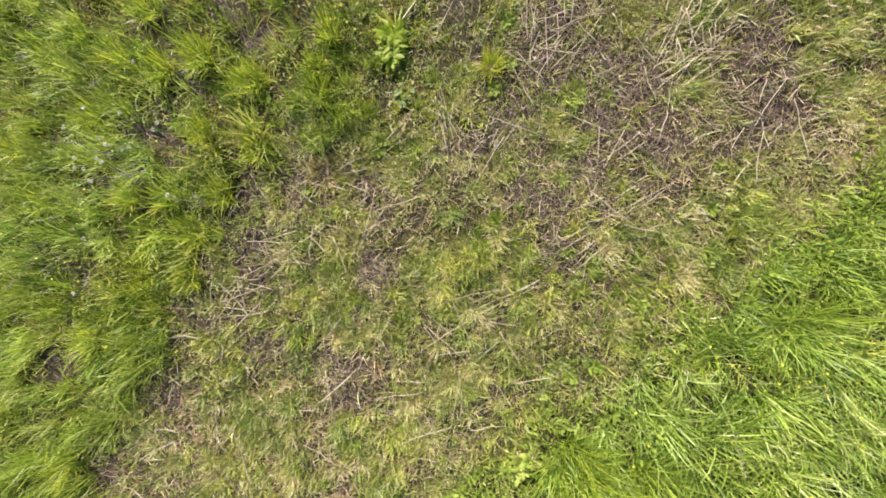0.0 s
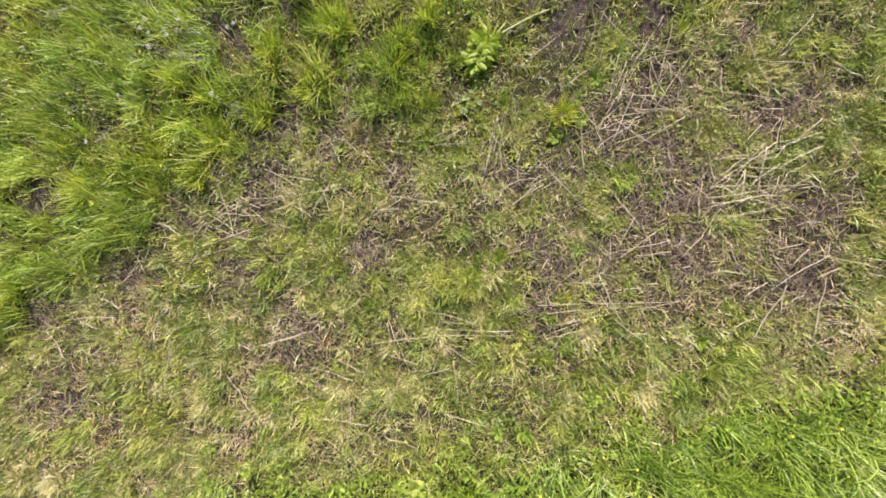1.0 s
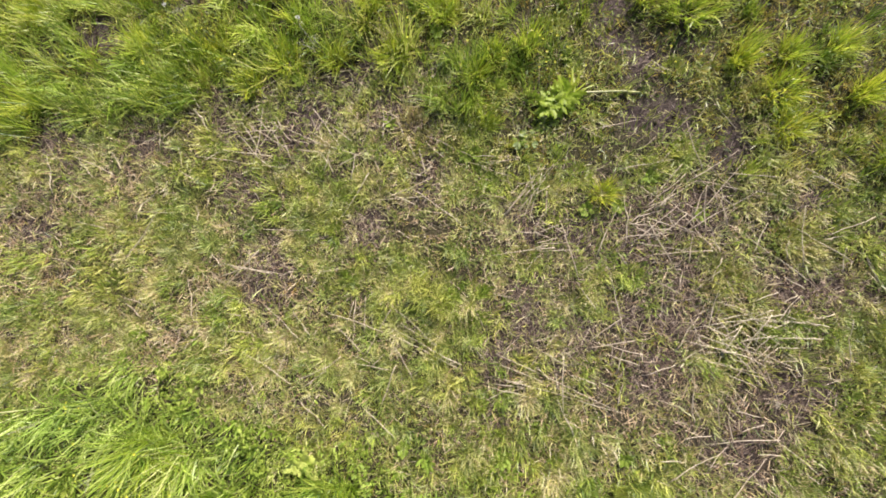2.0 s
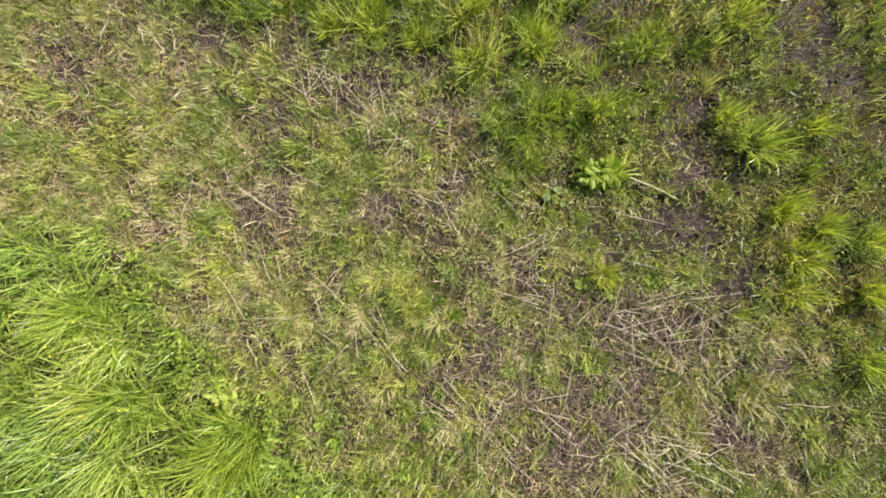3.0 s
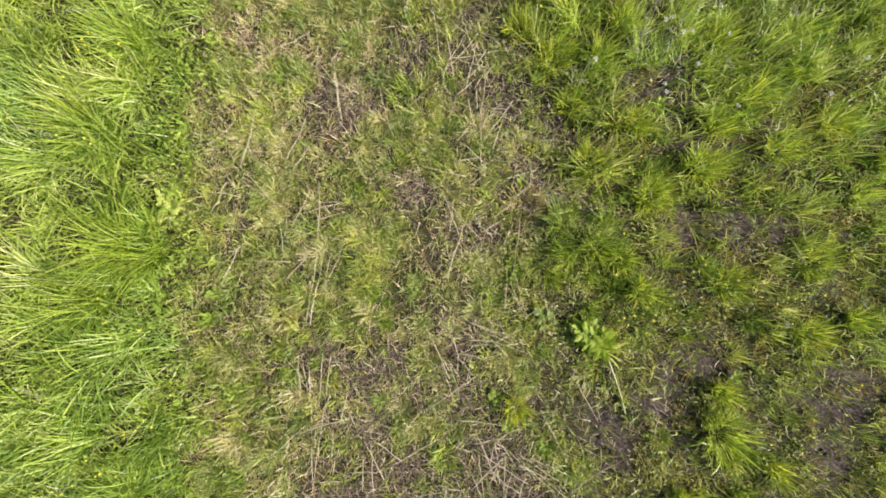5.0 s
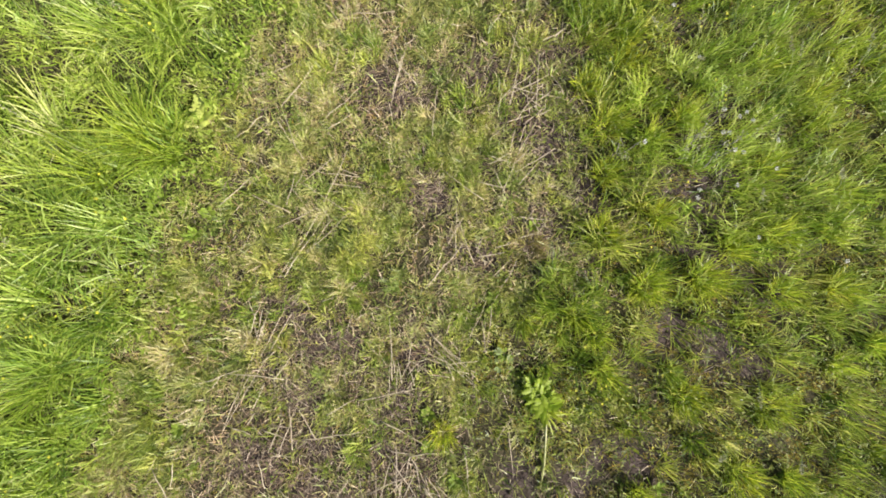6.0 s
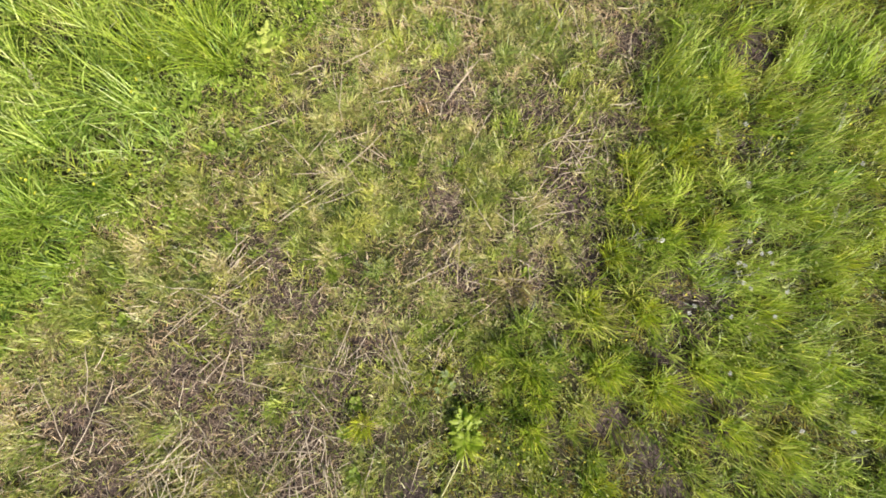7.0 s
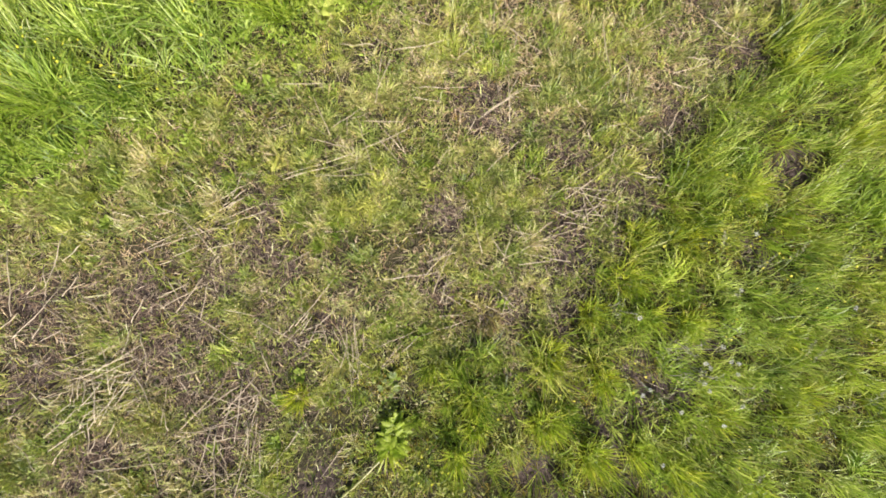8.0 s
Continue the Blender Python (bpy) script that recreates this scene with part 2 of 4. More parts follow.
WEST_EDGE = [(-6, -0.3), (-2.4, -0.68), (-1.7, -0.92), (-0.8, -0.99), (-0.4, -1.14), (0.5, -1.24), (1.0, -1.2), (1.6, -1.1), (1.9, -1.35), (2.3, -1.75), (6, -2.6)]
EAST_EDGE = [(-6, 1.5), (-2.0, 1.3), (-1.2, 1.35), (-0.5, 1.05), (-0.2, 0.72), (0.1, 0.92), (0.4, 1.08), (1.1, 1.1), (1.3, 0.95), (1.65, 0.66), (2.0, 0.46), (2.3, 0.22), (2.9, -0.05), (6, -1.2)]


def edge(y, line):
    at = np.array(line)
    return np.interp(y, at[:, 0], at[:, 1])


def west(x, y):
    """How far into the tall grass west of the strip, in metres."""
    return edge(y, WEST_EDGE) - x + 0.22 * (lattice(x, y, 0.3, 7) - 0.5)


def east(x, y):
    return x - edge(y, EAST_EDGE) + 0.2 * (lattice(x, y, 0.27, 8) - 0.5) + 0.22 * (lattice(x, y, 0.1, 18) - 0.5)


def strip(x, y):
    """1 on the mown strip, 0 in the meadow."""
    return np.clip(0.5 - 6 * np.maximum(west(x, y), east(x, y)), 0, 1)


def thin_south_east(x, y):
    """1 where the meadow east of the strip is open, with soil between the tufts."""
    return np.clip(1.25 * np.exp(-(((x - 1.3) / 0.55) ** 2) - ((y + 0.78) / 0.55) ** 2), 0, 1) * np.clip(3 * (x - 0.75), 0, 1)


def ground_z(x, y):
    near = np.clip(1.6 - np.hypot(x, y) / 12, 0, 1)
    return near * (0.05 * (lattice(x, y, 1.1, 9) - 0.5) + 0.025 * (lattice(x, y, 0.3, 10) - 0.5) + 0.012 * (lattice(x, y, 0.09, 12) - 0.5))


def mesh_from(name, verts, loops, starts, totals, mat, smooth=True):
    me = bpy.data.meshes.new(name)
    me.vertices.add(len(verts))
    me.vertices.foreach_set("co", np.ascontiguousarray(verts, np.float32).ravel())
    me.loops.add(len(loops))
    me.loops.foreach_set("vertex_index", np.ascontiguousarray(loops, np.int32))
    me.polygons.add(len(starts))
    me.polygons.foreach_set("loop_start", np.ascontiguousarray(starts, np.int32))
    me.polygons.foreach_set("loop_total", np.ascontiguousarray(totals, np.int32))
    me.polygons.foreach_set("use_smooth", np.full(len(starts), smooth))
    me.materials.append(mat)
    me.update()
    return me


def ground():
    fine = np.arange(-4.2, 4.2001, 0.036)
    coarse = 4.2 + 0.05 * (1.22 ** np.arange(1, 54) - 1) / 0.22
    line = np.concatenate([-coarse[::-1], fine, coarse])
    n = len(line)
    gx, gy = np.meshgrid(line, line)
    gx, gy = gx.ravel(), gy.ravel()
    bare = bare_or_shaded(gx, gy)
    gz = ground_z(gx, gy) - 0.012 * bare
    i = (np.arange(n - 1)[:, None] * n + np.arange(n - 1)[None]).ravel()
    loops = np.stack([i, i + 1, i + n + 1, i + n], 1).ravel()
    me = mesh_from("ground", np.stack([gx, gy, gz], 1), loops, np.arange(len(i)) * 4, np.full(len(i), 4), M_SOIL)
    me.attributes.new("bare", "FLOAT", "POINT").data.foreach_set("value", bare.astype(np.float32))
    me.attributes.new("meadow", "FLOAT", "POINT").data.foreach_set("value", (np.clip((np.hypot(gx, gy) - 3.4) / 1.0, 0, 1) * (1 - 0.3 * strip(gx, gy) * (np.hypot(gx, gy) < 30))).astype(np.float32))
    return tagged(new("ground", me), "dry grey-brown loam under a mown meadow strip", "ground", kind="structure")


ground()


# ---- grass ----
def blade_mesh(name, x, y, z, length, width, heading, tilt, bend, mat, segs=3, tuft=None):
    """Tapered blades as strips, one island each, bending over towards their heading; tuft is a number shared by the blades of a tuft."""
    n = len(x)
    t = np.linspace(0, 1, segs + 1)
    ang = tilt[:, None] + bend[:, None] * (t[None, :-1] + 0.5 / segs)
    step = (length / segs)[:, None]
    out = np.concatenate([np.zeros((n, 1)), np.cumsum(step * np.sin(ang), 1)], 1)
    up = np.concatenate([np.zeros((n, 1)), np.cumsum(step * np.cos(ang), 1)], 1)
    sway = (rng.random(n) - 0.5)[:, None] * 0.4 * length[:, None] * t[None] ** 2
    c, s = np.cos(heading)[:, None], np.sin(heading)[:, None]
    px, py = x[:, None] + c * out - s * sway, y[:, None] + s * out + c * sway
    floor = ground_z(px, py)
    pz = np.maximum(z[:, None] - 0.004 + up, floor + 0.003 + 0.012 * rng.random(n)[:, None] * t[None])
    roll = rng.normal(0, 0.5, n)[:, None]
    sx, sy, sz = -s * np.cos(roll), c * np.cos(roll), np.sin(roll)
    half = 0.5 * width[:, None] * (0.75 + 0.6 * t - 1.25 * t**2.2)[None]
    left = np.stack([px - sx * half, py - sy * half, pz - sz * half], 2)
    right = np.stack([px + sx * half, py + sy * half, pz + sz * half], 2)
    k = 2 * segs + 1
    verts = np.empty((n, k, 3))
    verts[:, 0:-1:2], verts[:, 1::2] = left[:, :-1], right[:, :-1]
    verts[:, -1] = np.stack([px[:, -1], py[:, -1], pz[:, -1]], 1)
    face = []
    for j in range(segs - 1):
        face += [2 * j, 2 * j + 1, 2 * j + 3, 2 * j + 2]
    face += [2 * segs - 2, 2 * segs - 1, 2 * segs]
    loops = (np.arange(n)[:, None] * k + np.array(face)[None]).ravel()
    totals = np.tile(np.array([4] * (segs - 1) + [3]), n)
    starts = np.concatenate([[0], np.cumsum(totals)[:-1]])
    me = mesh_from(name, verts.reshape(-1, 3), loops, starts, totals, mat)
    shared = np.repeat(rng.random(n) if tuft is None else tuft, k)
    me.attributes.new("tuft", "FLOAT", "POINT").data.foreach_set("value", shared.astype(np.float32))
    return me


def rim(x, y):
    """Fades the close growth out where the wider meadow takes over."""
    return np.clip(1.4 * (4.3 - np.hypot(x - 0.1, y - 0.3)), 0, 1)


def scatter(count, box, keep):
    """Random places in the box x0, y0, x1, y1, each kept with the chance keep(x, y)."""
    x, y = rng.uniform(box[0], box[2], count), rng.uniform(box[1], box[3], count)
    ok = rng.random(count) < keep(x, y)
    return x[ok], y[ok]


def clumped(x, y, count, box, pull):
    """Draws the places towards clump centres; returns them, the clump of each and the way out from its centre."""
    cx, cy = rng.uniform(box[0], box[2], count), rng.uniform(box[1], box[3], count)
    which = np.empty(len(x), int)
    for a in range(0, len(x), 4000):
        d = (x[a : a + 4000, None] - cx) ** 2 + (y[a : a + 4000, None] - cy) ** 2
        which[a : a + 4000] = d.argmin(1)
    p = pull * rng.random(len(x))
    return x + (cx[which] - x) * p, y + (cy[which] - y) * p, which, np.arctan2(y - cy[which], x - cx[which])


def stuff(name, me, label, category):
    return tagged(new(name, me), label, category, kind="stuff")


CORE = (-3.6, -3.4, 4.0, 4.2)


def short_grass():
    def keep(x, y):
        low = np.maximum(strip(x, y), np.maximum(0.4 * thin_south_east(x, y), 0.5 * np.clip(1 - 2.5 * east(x, y), 0, 1) * (west(x, y) < 0)))
        return low * (1 - 0.97 * bare_or_shaded(x, y)) * (1 - 0.6 * dry(x, y)) * np.clip(1.7 * lattice(x, y, 0.055, 21) + 1.3 * lattice(x, y, 0.15, 34) - 1.0, 0.04, 1) * np.clip(4.5 * (lattice(x, y, 0.19, 36) - 0.3) + 0.8 * lush(x, y), 0.28, 1) * (0.45 + 0.5 * lattice(x, y, 0.35, 22) + 0.4 * lush(x, y) + 0.25 * np.clip(y - 1.5, 0, 1)) * rim(x, y)

    x, y = scatter(1640000, (-2.6, -4.1, 2.4, 4.5), keep)
    x, y, clump, out = clumped(x, y, 2700, (-2.6, -4.1, 2.4, 4.5), 0.7)
    n = len(x)
    size = rng.uniform(0.6, 1.4, 2700)[clump]
    length = rng.uniform(0.025, 0.085, n) * size
    heading = np.where(rng.random(n) < 0.5, out + rng.normal(0, 0.6, n), rng.uniform(0, 6.283, n))
    me = blade_mesh("short_grass", x, y, ground_z(x, y), length, rng.uniform(0.0026, 0.0064, n), heading, rng.uniform(0.4, 1.25, n), rng.uniform(0, 0.9, n), M_SHORT, 2, rng.random(2700)[clump])
    return stuff("short_grass", me, "short mown yellow-green grass in small tufts on the strip", "grass")


def tall_grass():
    def keep(x, y):
        return np.clip(west(x, y) * 5 + 0.4, 0, 1) * np.clip(1.7 * lattice(x, y, 0.12, 23) + 0.7 * lattice(x, y, 0.35, 29) - 0.55, 0.03, 1) * rim(x, y) * (1 - 0.6 * bare_or_shaded(x, y))

    x, y = scatter(172000, (-4.4, -4.4, -0.2, 4.4), keep)
    x, y, clump, out = clumped(x, y, 760, (-4.4, -4.4, -0.2, 4.4), 0.62)
    n = len(x)
    lean = rng.normal(3.0, 1.2, 760)[clump]
    size = rng.uniform(0.45, 1.35, 760)[clump] * np.clip(0.62 + 1.2 * west(x, y), 0.5, 1)
    length = rng.uniform(0.08, 0.28, n) * size
    loose = rng.random(n) < 0.62
    tilt = np.abs(rng.normal(0.45, 0.32, n))
    bend = rng.uniform(0.2, 1.9, n)
    me = blade_mesh("tall_grass", x, y, ground_z(x, y), length, rng.uniform(0.004, 0.0108, n), np.where(loose, out + rng.normal(0, 0.9, n), lean + rng.normal(0, 0.55, n)), tilt, bend, M_TALL, 4, rng.random(760)[clump])
    return stuff("tall_grass", me, "tall unmown light green grass leaning over in swathes", "grass")


def meadow_grass():
    def keep(x, y):
        south = np.maximum(thin_south_east(x, y), 0.35 * np.clip(-1.5 * y, 0, 1))
        slope = 6 - 3 * np.clip(2 * (0.55 - y), 0, 1)
        gaps = np.clip(1.7 * lattice(x, y, 0.1, 24) + 0.9 * lattice(x, y, 0.28, 28) - 0.7 - 0.36 * south, 0.02, 1)
        return np.clip(east(x, y) * slope + 0.5, 0, 1) * (np.maximum(gaps, 0.45 * np.exp(-(((east(x, y) - 0.1) / 0.13) ** 2)) * (1 - south)) * (1 - 0.35 * south)) * (1 - 0.85 * bare_or_shaded(x, y)) * rim(x, y)

    x, y = scatter(250000, (-1.4, -3.6, 4.4, 4.4), keep)
    x, y, clump, out = clumped(x, y, 2600, (-1.4, -3.6, 4.4, 4.4), 0.85)
    n = len(x)
    south = np.clip((0.5 - y) * 1.4, 0, 1) * np.clip(1 - 0.8 * (x - 1.9), 0.3, 1)
    lean = rng.normal(0.6, 1.7, 2600)[clump]
    size = rng.uniform(0.4, 1.4, 2600)[clump] * (1 - 0.4 * south)
    size *= 1 + 0.55 * np.exp(-(((east(x, y) - 0.06) / 0.14) ** 2)) * (1 - south)
    loose = rng.random(n) < 0.45
    length = rng.uniform(0.05, 0.165, n) * size
    me = blade_mesh("meadow_grass", x, y, ground_z(x, y), length, rng.uniform(0.0034, 0.0074, n), np.where(loose, out + rng.normal(0, 0.7, n), lean + rng.normal(0, 0.7, n)), np.abs(rng.normal(0.5, 0.3, n)), rng.uniform(0.1, 1.0, n), M_MEDIUM, 3, rng.random(2600)[clump])
    return stuff("meadow_grass", me, "knee-high fresh green meadow grass in loose clumps", "grass")


def outer_meadow():
    """The same meadow going on beyond the strip, thinning out with distance."""
    def keep(x, y):
        r = np.hypot(x - 0.1, y - 0.3)
        return np.clip((r - 3.3) * 1.2, 0, 1) * np.clip(1.45 - r / 8, 0.03, 1) * (0.35 + 0.65 * lattice(x, y, 0.3, 25)) * (1 - 0.3 * strip(x, y))

    x, y = scatter(230000, (-11, -11, 11, 11), keep)
    n = len(x)
    tall = np.clip(3 * west(x, y), 0, 1)
    me = blade_mesh("far_meadow_grass", x, y, ground_z(x, y), rng.uniform(0.1, 0.24, n) * (1 + 0.9 * tall) * (1 - 0.72 * strip(x, y)), rng.uniform(0.006, 0.013, n), rng.uniform(0, 6.283, n), np.abs(rng.normal(0.45, 0.25, n)), rng.uniform(0.1, 1.1, n), M_MEDIUM, 2)
    return stuff("far_meadow_grass", me, "green meadow grass running on round the strip", "grass")


def pale_meadow():
    """Denser grass in the north-east and south-west, paler than the other meadow grass."""
    def keep(x, y):
        ne = np.clip(0.3 + 1.2 * (y - 0.8), 0, 1) * np.clip(y + 0.2, 0, 1) * np.clip(6 * east(x, y) - 0.6, 0, 1)
        sw = np.clip(2 * (-0.4 - y), 0, 1) * np.clip(6 * west(x, y) + 0.5, 0, 1)
        return np.maximum(ne, sw) * np.clip(2.2 * lattice(x, y, 0.12, 71) - 0.62, 0.02, 1) * rim(x, y)

    box = (-2.6, -3.4, 3.6, 4.4)
    x, y = scatter(190000, box, keep)
    x, y, clump, _ = clumped(x, y, 1100, box, 0.55)
    n = len(x)
    length = rng.uniform(0.06, 0.19, n) * rng.uniform(0.7, 1.3, 1100)[clump]
    heading = rng.normal(0.8, 1.8, 1100)[clump] + rng.normal(0, 1.0, n)
    me = blade_mesh("pale_meadow_grass", x, y, ground_z(x, y), length, rng.uniform(0.0036, 0.0075, n), heading, np.abs(rng.normal(0.5, 0.3, n)), rng.uniform(0.2, 1.4, n), M_PALE_GRASS, 3, rng.random(1100)[clump])
    return stuff("pale_meadow_grass", me, "light green meadow grass standing densely", "grass")


def straw_thatch():
    def keep(x, y):
        return (strip(x, y) * (0.1 + 0.3 * bare_or_shaded(x, y) + 0.16 * dry(x, y)) + 0.05) * (0.3 + 0.9 * lattice(x, y, 0.25, 26)) * rim(x, y)

    x, y = scatter(420000, (-2.4, -3.2, 2.4, 3.8), keep)
    n = len(x)
    length = 0.012 + rng.random(n) ** 2.6 * 0.17
    me = blade_mesh("straw_thatch", x, y, ground_z(x, y) + rng.uniform(0.004, 0.02, n), length, rng.uniform(0.002, 0.0042, n), rng.uniform(0, 6.283, n), rng.uniform(1.3, 1.62, n), rng.uniform(-0.1, 0.25, n), M_LITTER, 2)
    return stuff("straw_thatch", me, "pale dry clippings and thatch lying on the soil", "straw")


def low_herbs():
    def keep(x, y):
        return (0.7 + 0.3 * strip(x, y)) * (1 - 0.45 * thin_south_east(x, y)) * (1 - 0.75 * bare_or_shaded(x, y)) * np.clip(lattice(x, y, 0.12, 27) * 1.9 - 0.45, 0.05, 1) * rim(x, y)

    x, y = scatter(260000, CORE, keep)
    n = len(x)
    length = rng.uniform(0.009, 0.026, n)
    z = ground_z(x, y) + rng.uniform(0.008, 0.05, n) + 0.06 * rng.random(n) * (1 - strip(x, y))
    me = blade_mesh("low_herbs", x, y, z, length, length * rng.uniform(0.22, 0.48, n), rng.uniform(0, 6.283, n), rng.uniform(0.9, 1.7, n), rng.uniform(-0.2, 0.4, n), M_HERB, 2)
    return stuff("low_herbs", me, "small green clover and weed leaves among the short grass", "weeds")


# Withered patches: x, y, reach.
WITHERED = [(0.85, 0.56, 0.2), (0.54, 0.23, 0.18), (0.42, -0.36, 0.16), (0.74, 0.48, 0.18), (-0.95, -0.52, 0.16), (1.7, -1.33, 0.2), (-0.98, -0.48, 0.14), (0.5, -1.45, 0.25), (0.1, -1.6, 0.3),
            (-0.3, 2.2, 0.45), (-0.9, 2.6, 0.5), (-0.6, 1.3, 0.35), (-0.7, 0.8, 0.3), (0.63, -1.4, 0.15), (-0.5, 3.2, 0.7), (-1.2, 2.7, 0.7), (-1.4, 3.4, 0.8), (-0.9, 1.9, 0.5), (-0.5, -2.2, 0.5), (-0.6, -0.85, 0.35), (-0.9, 1.0, 0.35), (-0.8, 1.6, 0.4)]


def dead_grass():
    def keep(x, y):
        wx, wy = x + 0.2 * (lattice(x, y, 0.2, 31) - 0.5), y + 0.2 * (lattice(x, y, 0.2, 32) - 0.5)
        near = np.zeros_like(x)
        for px, py, reach in WITHERED:
            near = np.maximum(near, np.exp(-((wx - px) ** 2 + (wy - py) ** 2) / reach**2))
        return (0.2 + 0.8 * near) * (0.06 + 0.94 * strip(x, y)) * (0.2 + 0.8 * lattice(x, y, 0.08, 33)) * (1 - 0.7 * bare_or_shaded(x, y)) * rim(x, y)

    x, y = scatter(340000, CORE, keep)
    n = len(x)
    me = blade_mesh("dead_grass", x, y, ground_z(x, y), rng.uniform(0.03, 0.1, n), rng.uniform(0.0025, 0.0055, n), rng.uniform(0, 6.283, n), rng.uniform(0.6, 1.4, n), rng.uniform(0, 0.6, n), M_DRY, 2)
    return stuff("dead_grass", me, "withered ochre grass blades in patches on the strip", "grass")


def edge_herbs():
    """Leafy weeds in a band where the mown strip meets the tall grass."""
    def keep(x, y):
        band = np.exp(-(((west(x, y) - 0.05) / 0.2) ** 2)) * np.clip(0.35 + 1.5 * (y + 1.1), 0.35, 1) + 0.55 * (west(x, y) > 0.2)
        return band * np.clip(1.8 * lattice(x, y, 0.2, 41) - 0.4, 0, 1)

    x, y = scatter(110000, (-3.2, -2.8, 0.0, 2.6), keep)
    x, y, clump, _ = clumped(x, y, 900, (-3.2, -2.8, 0.0, 2.6), 0.6)
    n = len(x)
    length = rng.uniform(0.008, 0.032, n) * rng.uniform(0.5, 1.3, 900)[clump]
    z = ground_z(x, y) + rng.uniform(0.02, 0.13, n)
    me = blade_mesh("edge_herbs", x, y, z, length, length * rng.uniform(0.3, 0.55, n), rng.uniform(0, 6.283, n), rng.uniform(0.8, 1.6, n), rng.uniform(-0.2, 0.5, n), M_DOCK, 3)
    return stuff("edge_herbs", me, "leafy green weeds where the strip meets tall grass", "weeds")


def fresh_tufts():
    """Young green regrowth in hand-sized cushions on the strip."""
    def keep(x, y):
        mask = np.clip((lattice(x, y, 0.12, 51) * 0.6 + lattice(x, y, 0.33, 52) * 0.65 - 0.58) * 8, 0, 1)
        return (0.65 + 0.6 * lush(x, y)) * mask * rim(x, y) * np.maximum(strip(x, y), 0.35 * thin_south_east(x, y)) * (1 - 0.9 * bare_or_shaded(x, y)) * (1 - 0.5 * dry(x, y))

    x, y = scatter(520000, CORE, keep)
    x, y, clump, _ = clumped(x, y, 4200, CORE, 0.6)
    n = len(x)
    length = rng.uniform(0.035, 0.1, n) * rng.uniform(0.7, 1.3, 4200)[clump]
    heading = rng.uniform(0, 6.283, 4200)[clump] + rng.normal(0, 1.2, n)
    me = blade_mesh("fresh_tufts", x, y, ground_z(x, y), length, rng.uniform(0.0034, 0.0078, n), heading, np.abs(rng.normal(0.55, 0.3, n)), rng.uniform(0.1, 1.1, n), M_FRESH, 2, rng.random(4200)[clump])
    return stuff("fresh_tufts", me, "fresh green regrowth in small cushions on the strip", "grass")


def moss():
    """Low olive growth that fills the floor between the tufts, on the strip and in the open meadow."""
    def keep(x, y):
        return (0.25 + 0.75 * lattice(x, y, 0.14, 81)) * (1 - 0.9 * bare_or_shaded(x, y)) * np.clip(0.55 - 4 * west(x, y), 0, 1) * rim(x, y) * (0.24 + 0.7 * np.clip(3 * east(x, y), 0, 1)) * (1 - 0.5 * dry(x, y))

    cx, cy = scatter(30000, (-1.6, -3.0, 3.4, 3.8), keep)
    tuft = np.repeat(np.arange(len(cx)), 11)
    n = len(tuft)
    way = rng.uniform(0, 6.283, n)
    d = 0.022 * np.sqrt(rng.random(n))
    x, y = cx[tuft] + d * np.cos(way), cy[tuft] + d * np.sin(way)
    size = rng.uniform(0.7, 1.5, len(cx))[tuft]
    me = blade_mesh("moss", x, y, ground_z(x, y), rng.uniform(0.014, 0.042, n) * size, rng.uniform(0.0024, 0.0048, n), way + rng.normal(0, 0.6, n), rng.uniform(0.3, 1.2, n), rng.uniform(0, 0.8, n), M_MOSS, 2, rng.random(len(cx))[tuft])
    return stuff("moss", me, "low olive-green mossy growth between the tufts", "moss")


M_MOSS = plant_material("moss_leaves", [(0.1, (0.15, 0.19, 0.03)), (0.5, (0.32, 0.34, 0.05)), (0.9, (0.52, 0.46, 0.10))], (1.2, 0.95, 0.8), 3.0, 0.4, 0.7, 0.2, clumps=0.6)
M_FRESH = plant_material("fresh_grass_blades", [(0.14, (0.17, 0.25, 0.035)), (0.5, (0.42, 0.48, 0.075)), (0.86, (0.72, 0.68, 0.19))], (0.8, 0.95, 0.7), 2.6, 0.4, clumps=0.5)
edge_herbs()
moss()
fresh_tufts()
short_grass()
dead_grass()
tall_grass()
meadow_grass()
outer_meadow()
pale_meadow()
straw_thatch()
low_herbs()


# ---- single plants, stalks and clods ----
def part(name, me, parent, label=""):
    """One mesh as a part under a thing or a part."""
    ob = new(name, me)
    ob.parent = parent
    return tagged(ob, label)


def tube(name, points, radii, mat, sides=5):
    """A round stem through the points, closed at both ends."""
    bm = bmesh.new()
    rings = []
    pts = [Vector(p) for p in points]
    for i, p in enumerate(pts):
        way = (pts[min(i + 1, len(pts) - 1)] - pts[max(i - 1, 0)]).normalized()
        side = way.cross(Vector((0.31, 0.2, 0.93))).normalized()
        over = way.cross(side)
        rings.append([bm.verts.new(p + radii[i] * (math.cos(a) * side + math.sin(a) * over)) for a in [k * 6.2832 / sides for k in range(sides)]])
    for a, b in zip(rings, rings[1:]):
        for k in range(sides):
            bm.faces.new((a[k], a[(k + 1) % sides], b[(k + 1) % sides], b[k]))
    bm.faces.new(rings[0][::-1])
    bm.faces.new(rings[-1])
    return finish(name, bm, mat)


def finish(name, bm, mat):
    for f in bm.faces:
        f.smooth = True
    me = bpy.data.meshes.new(name)
    bm.to_mesh(me)
    bm.free()
    me.materials.append(mat)
    return me


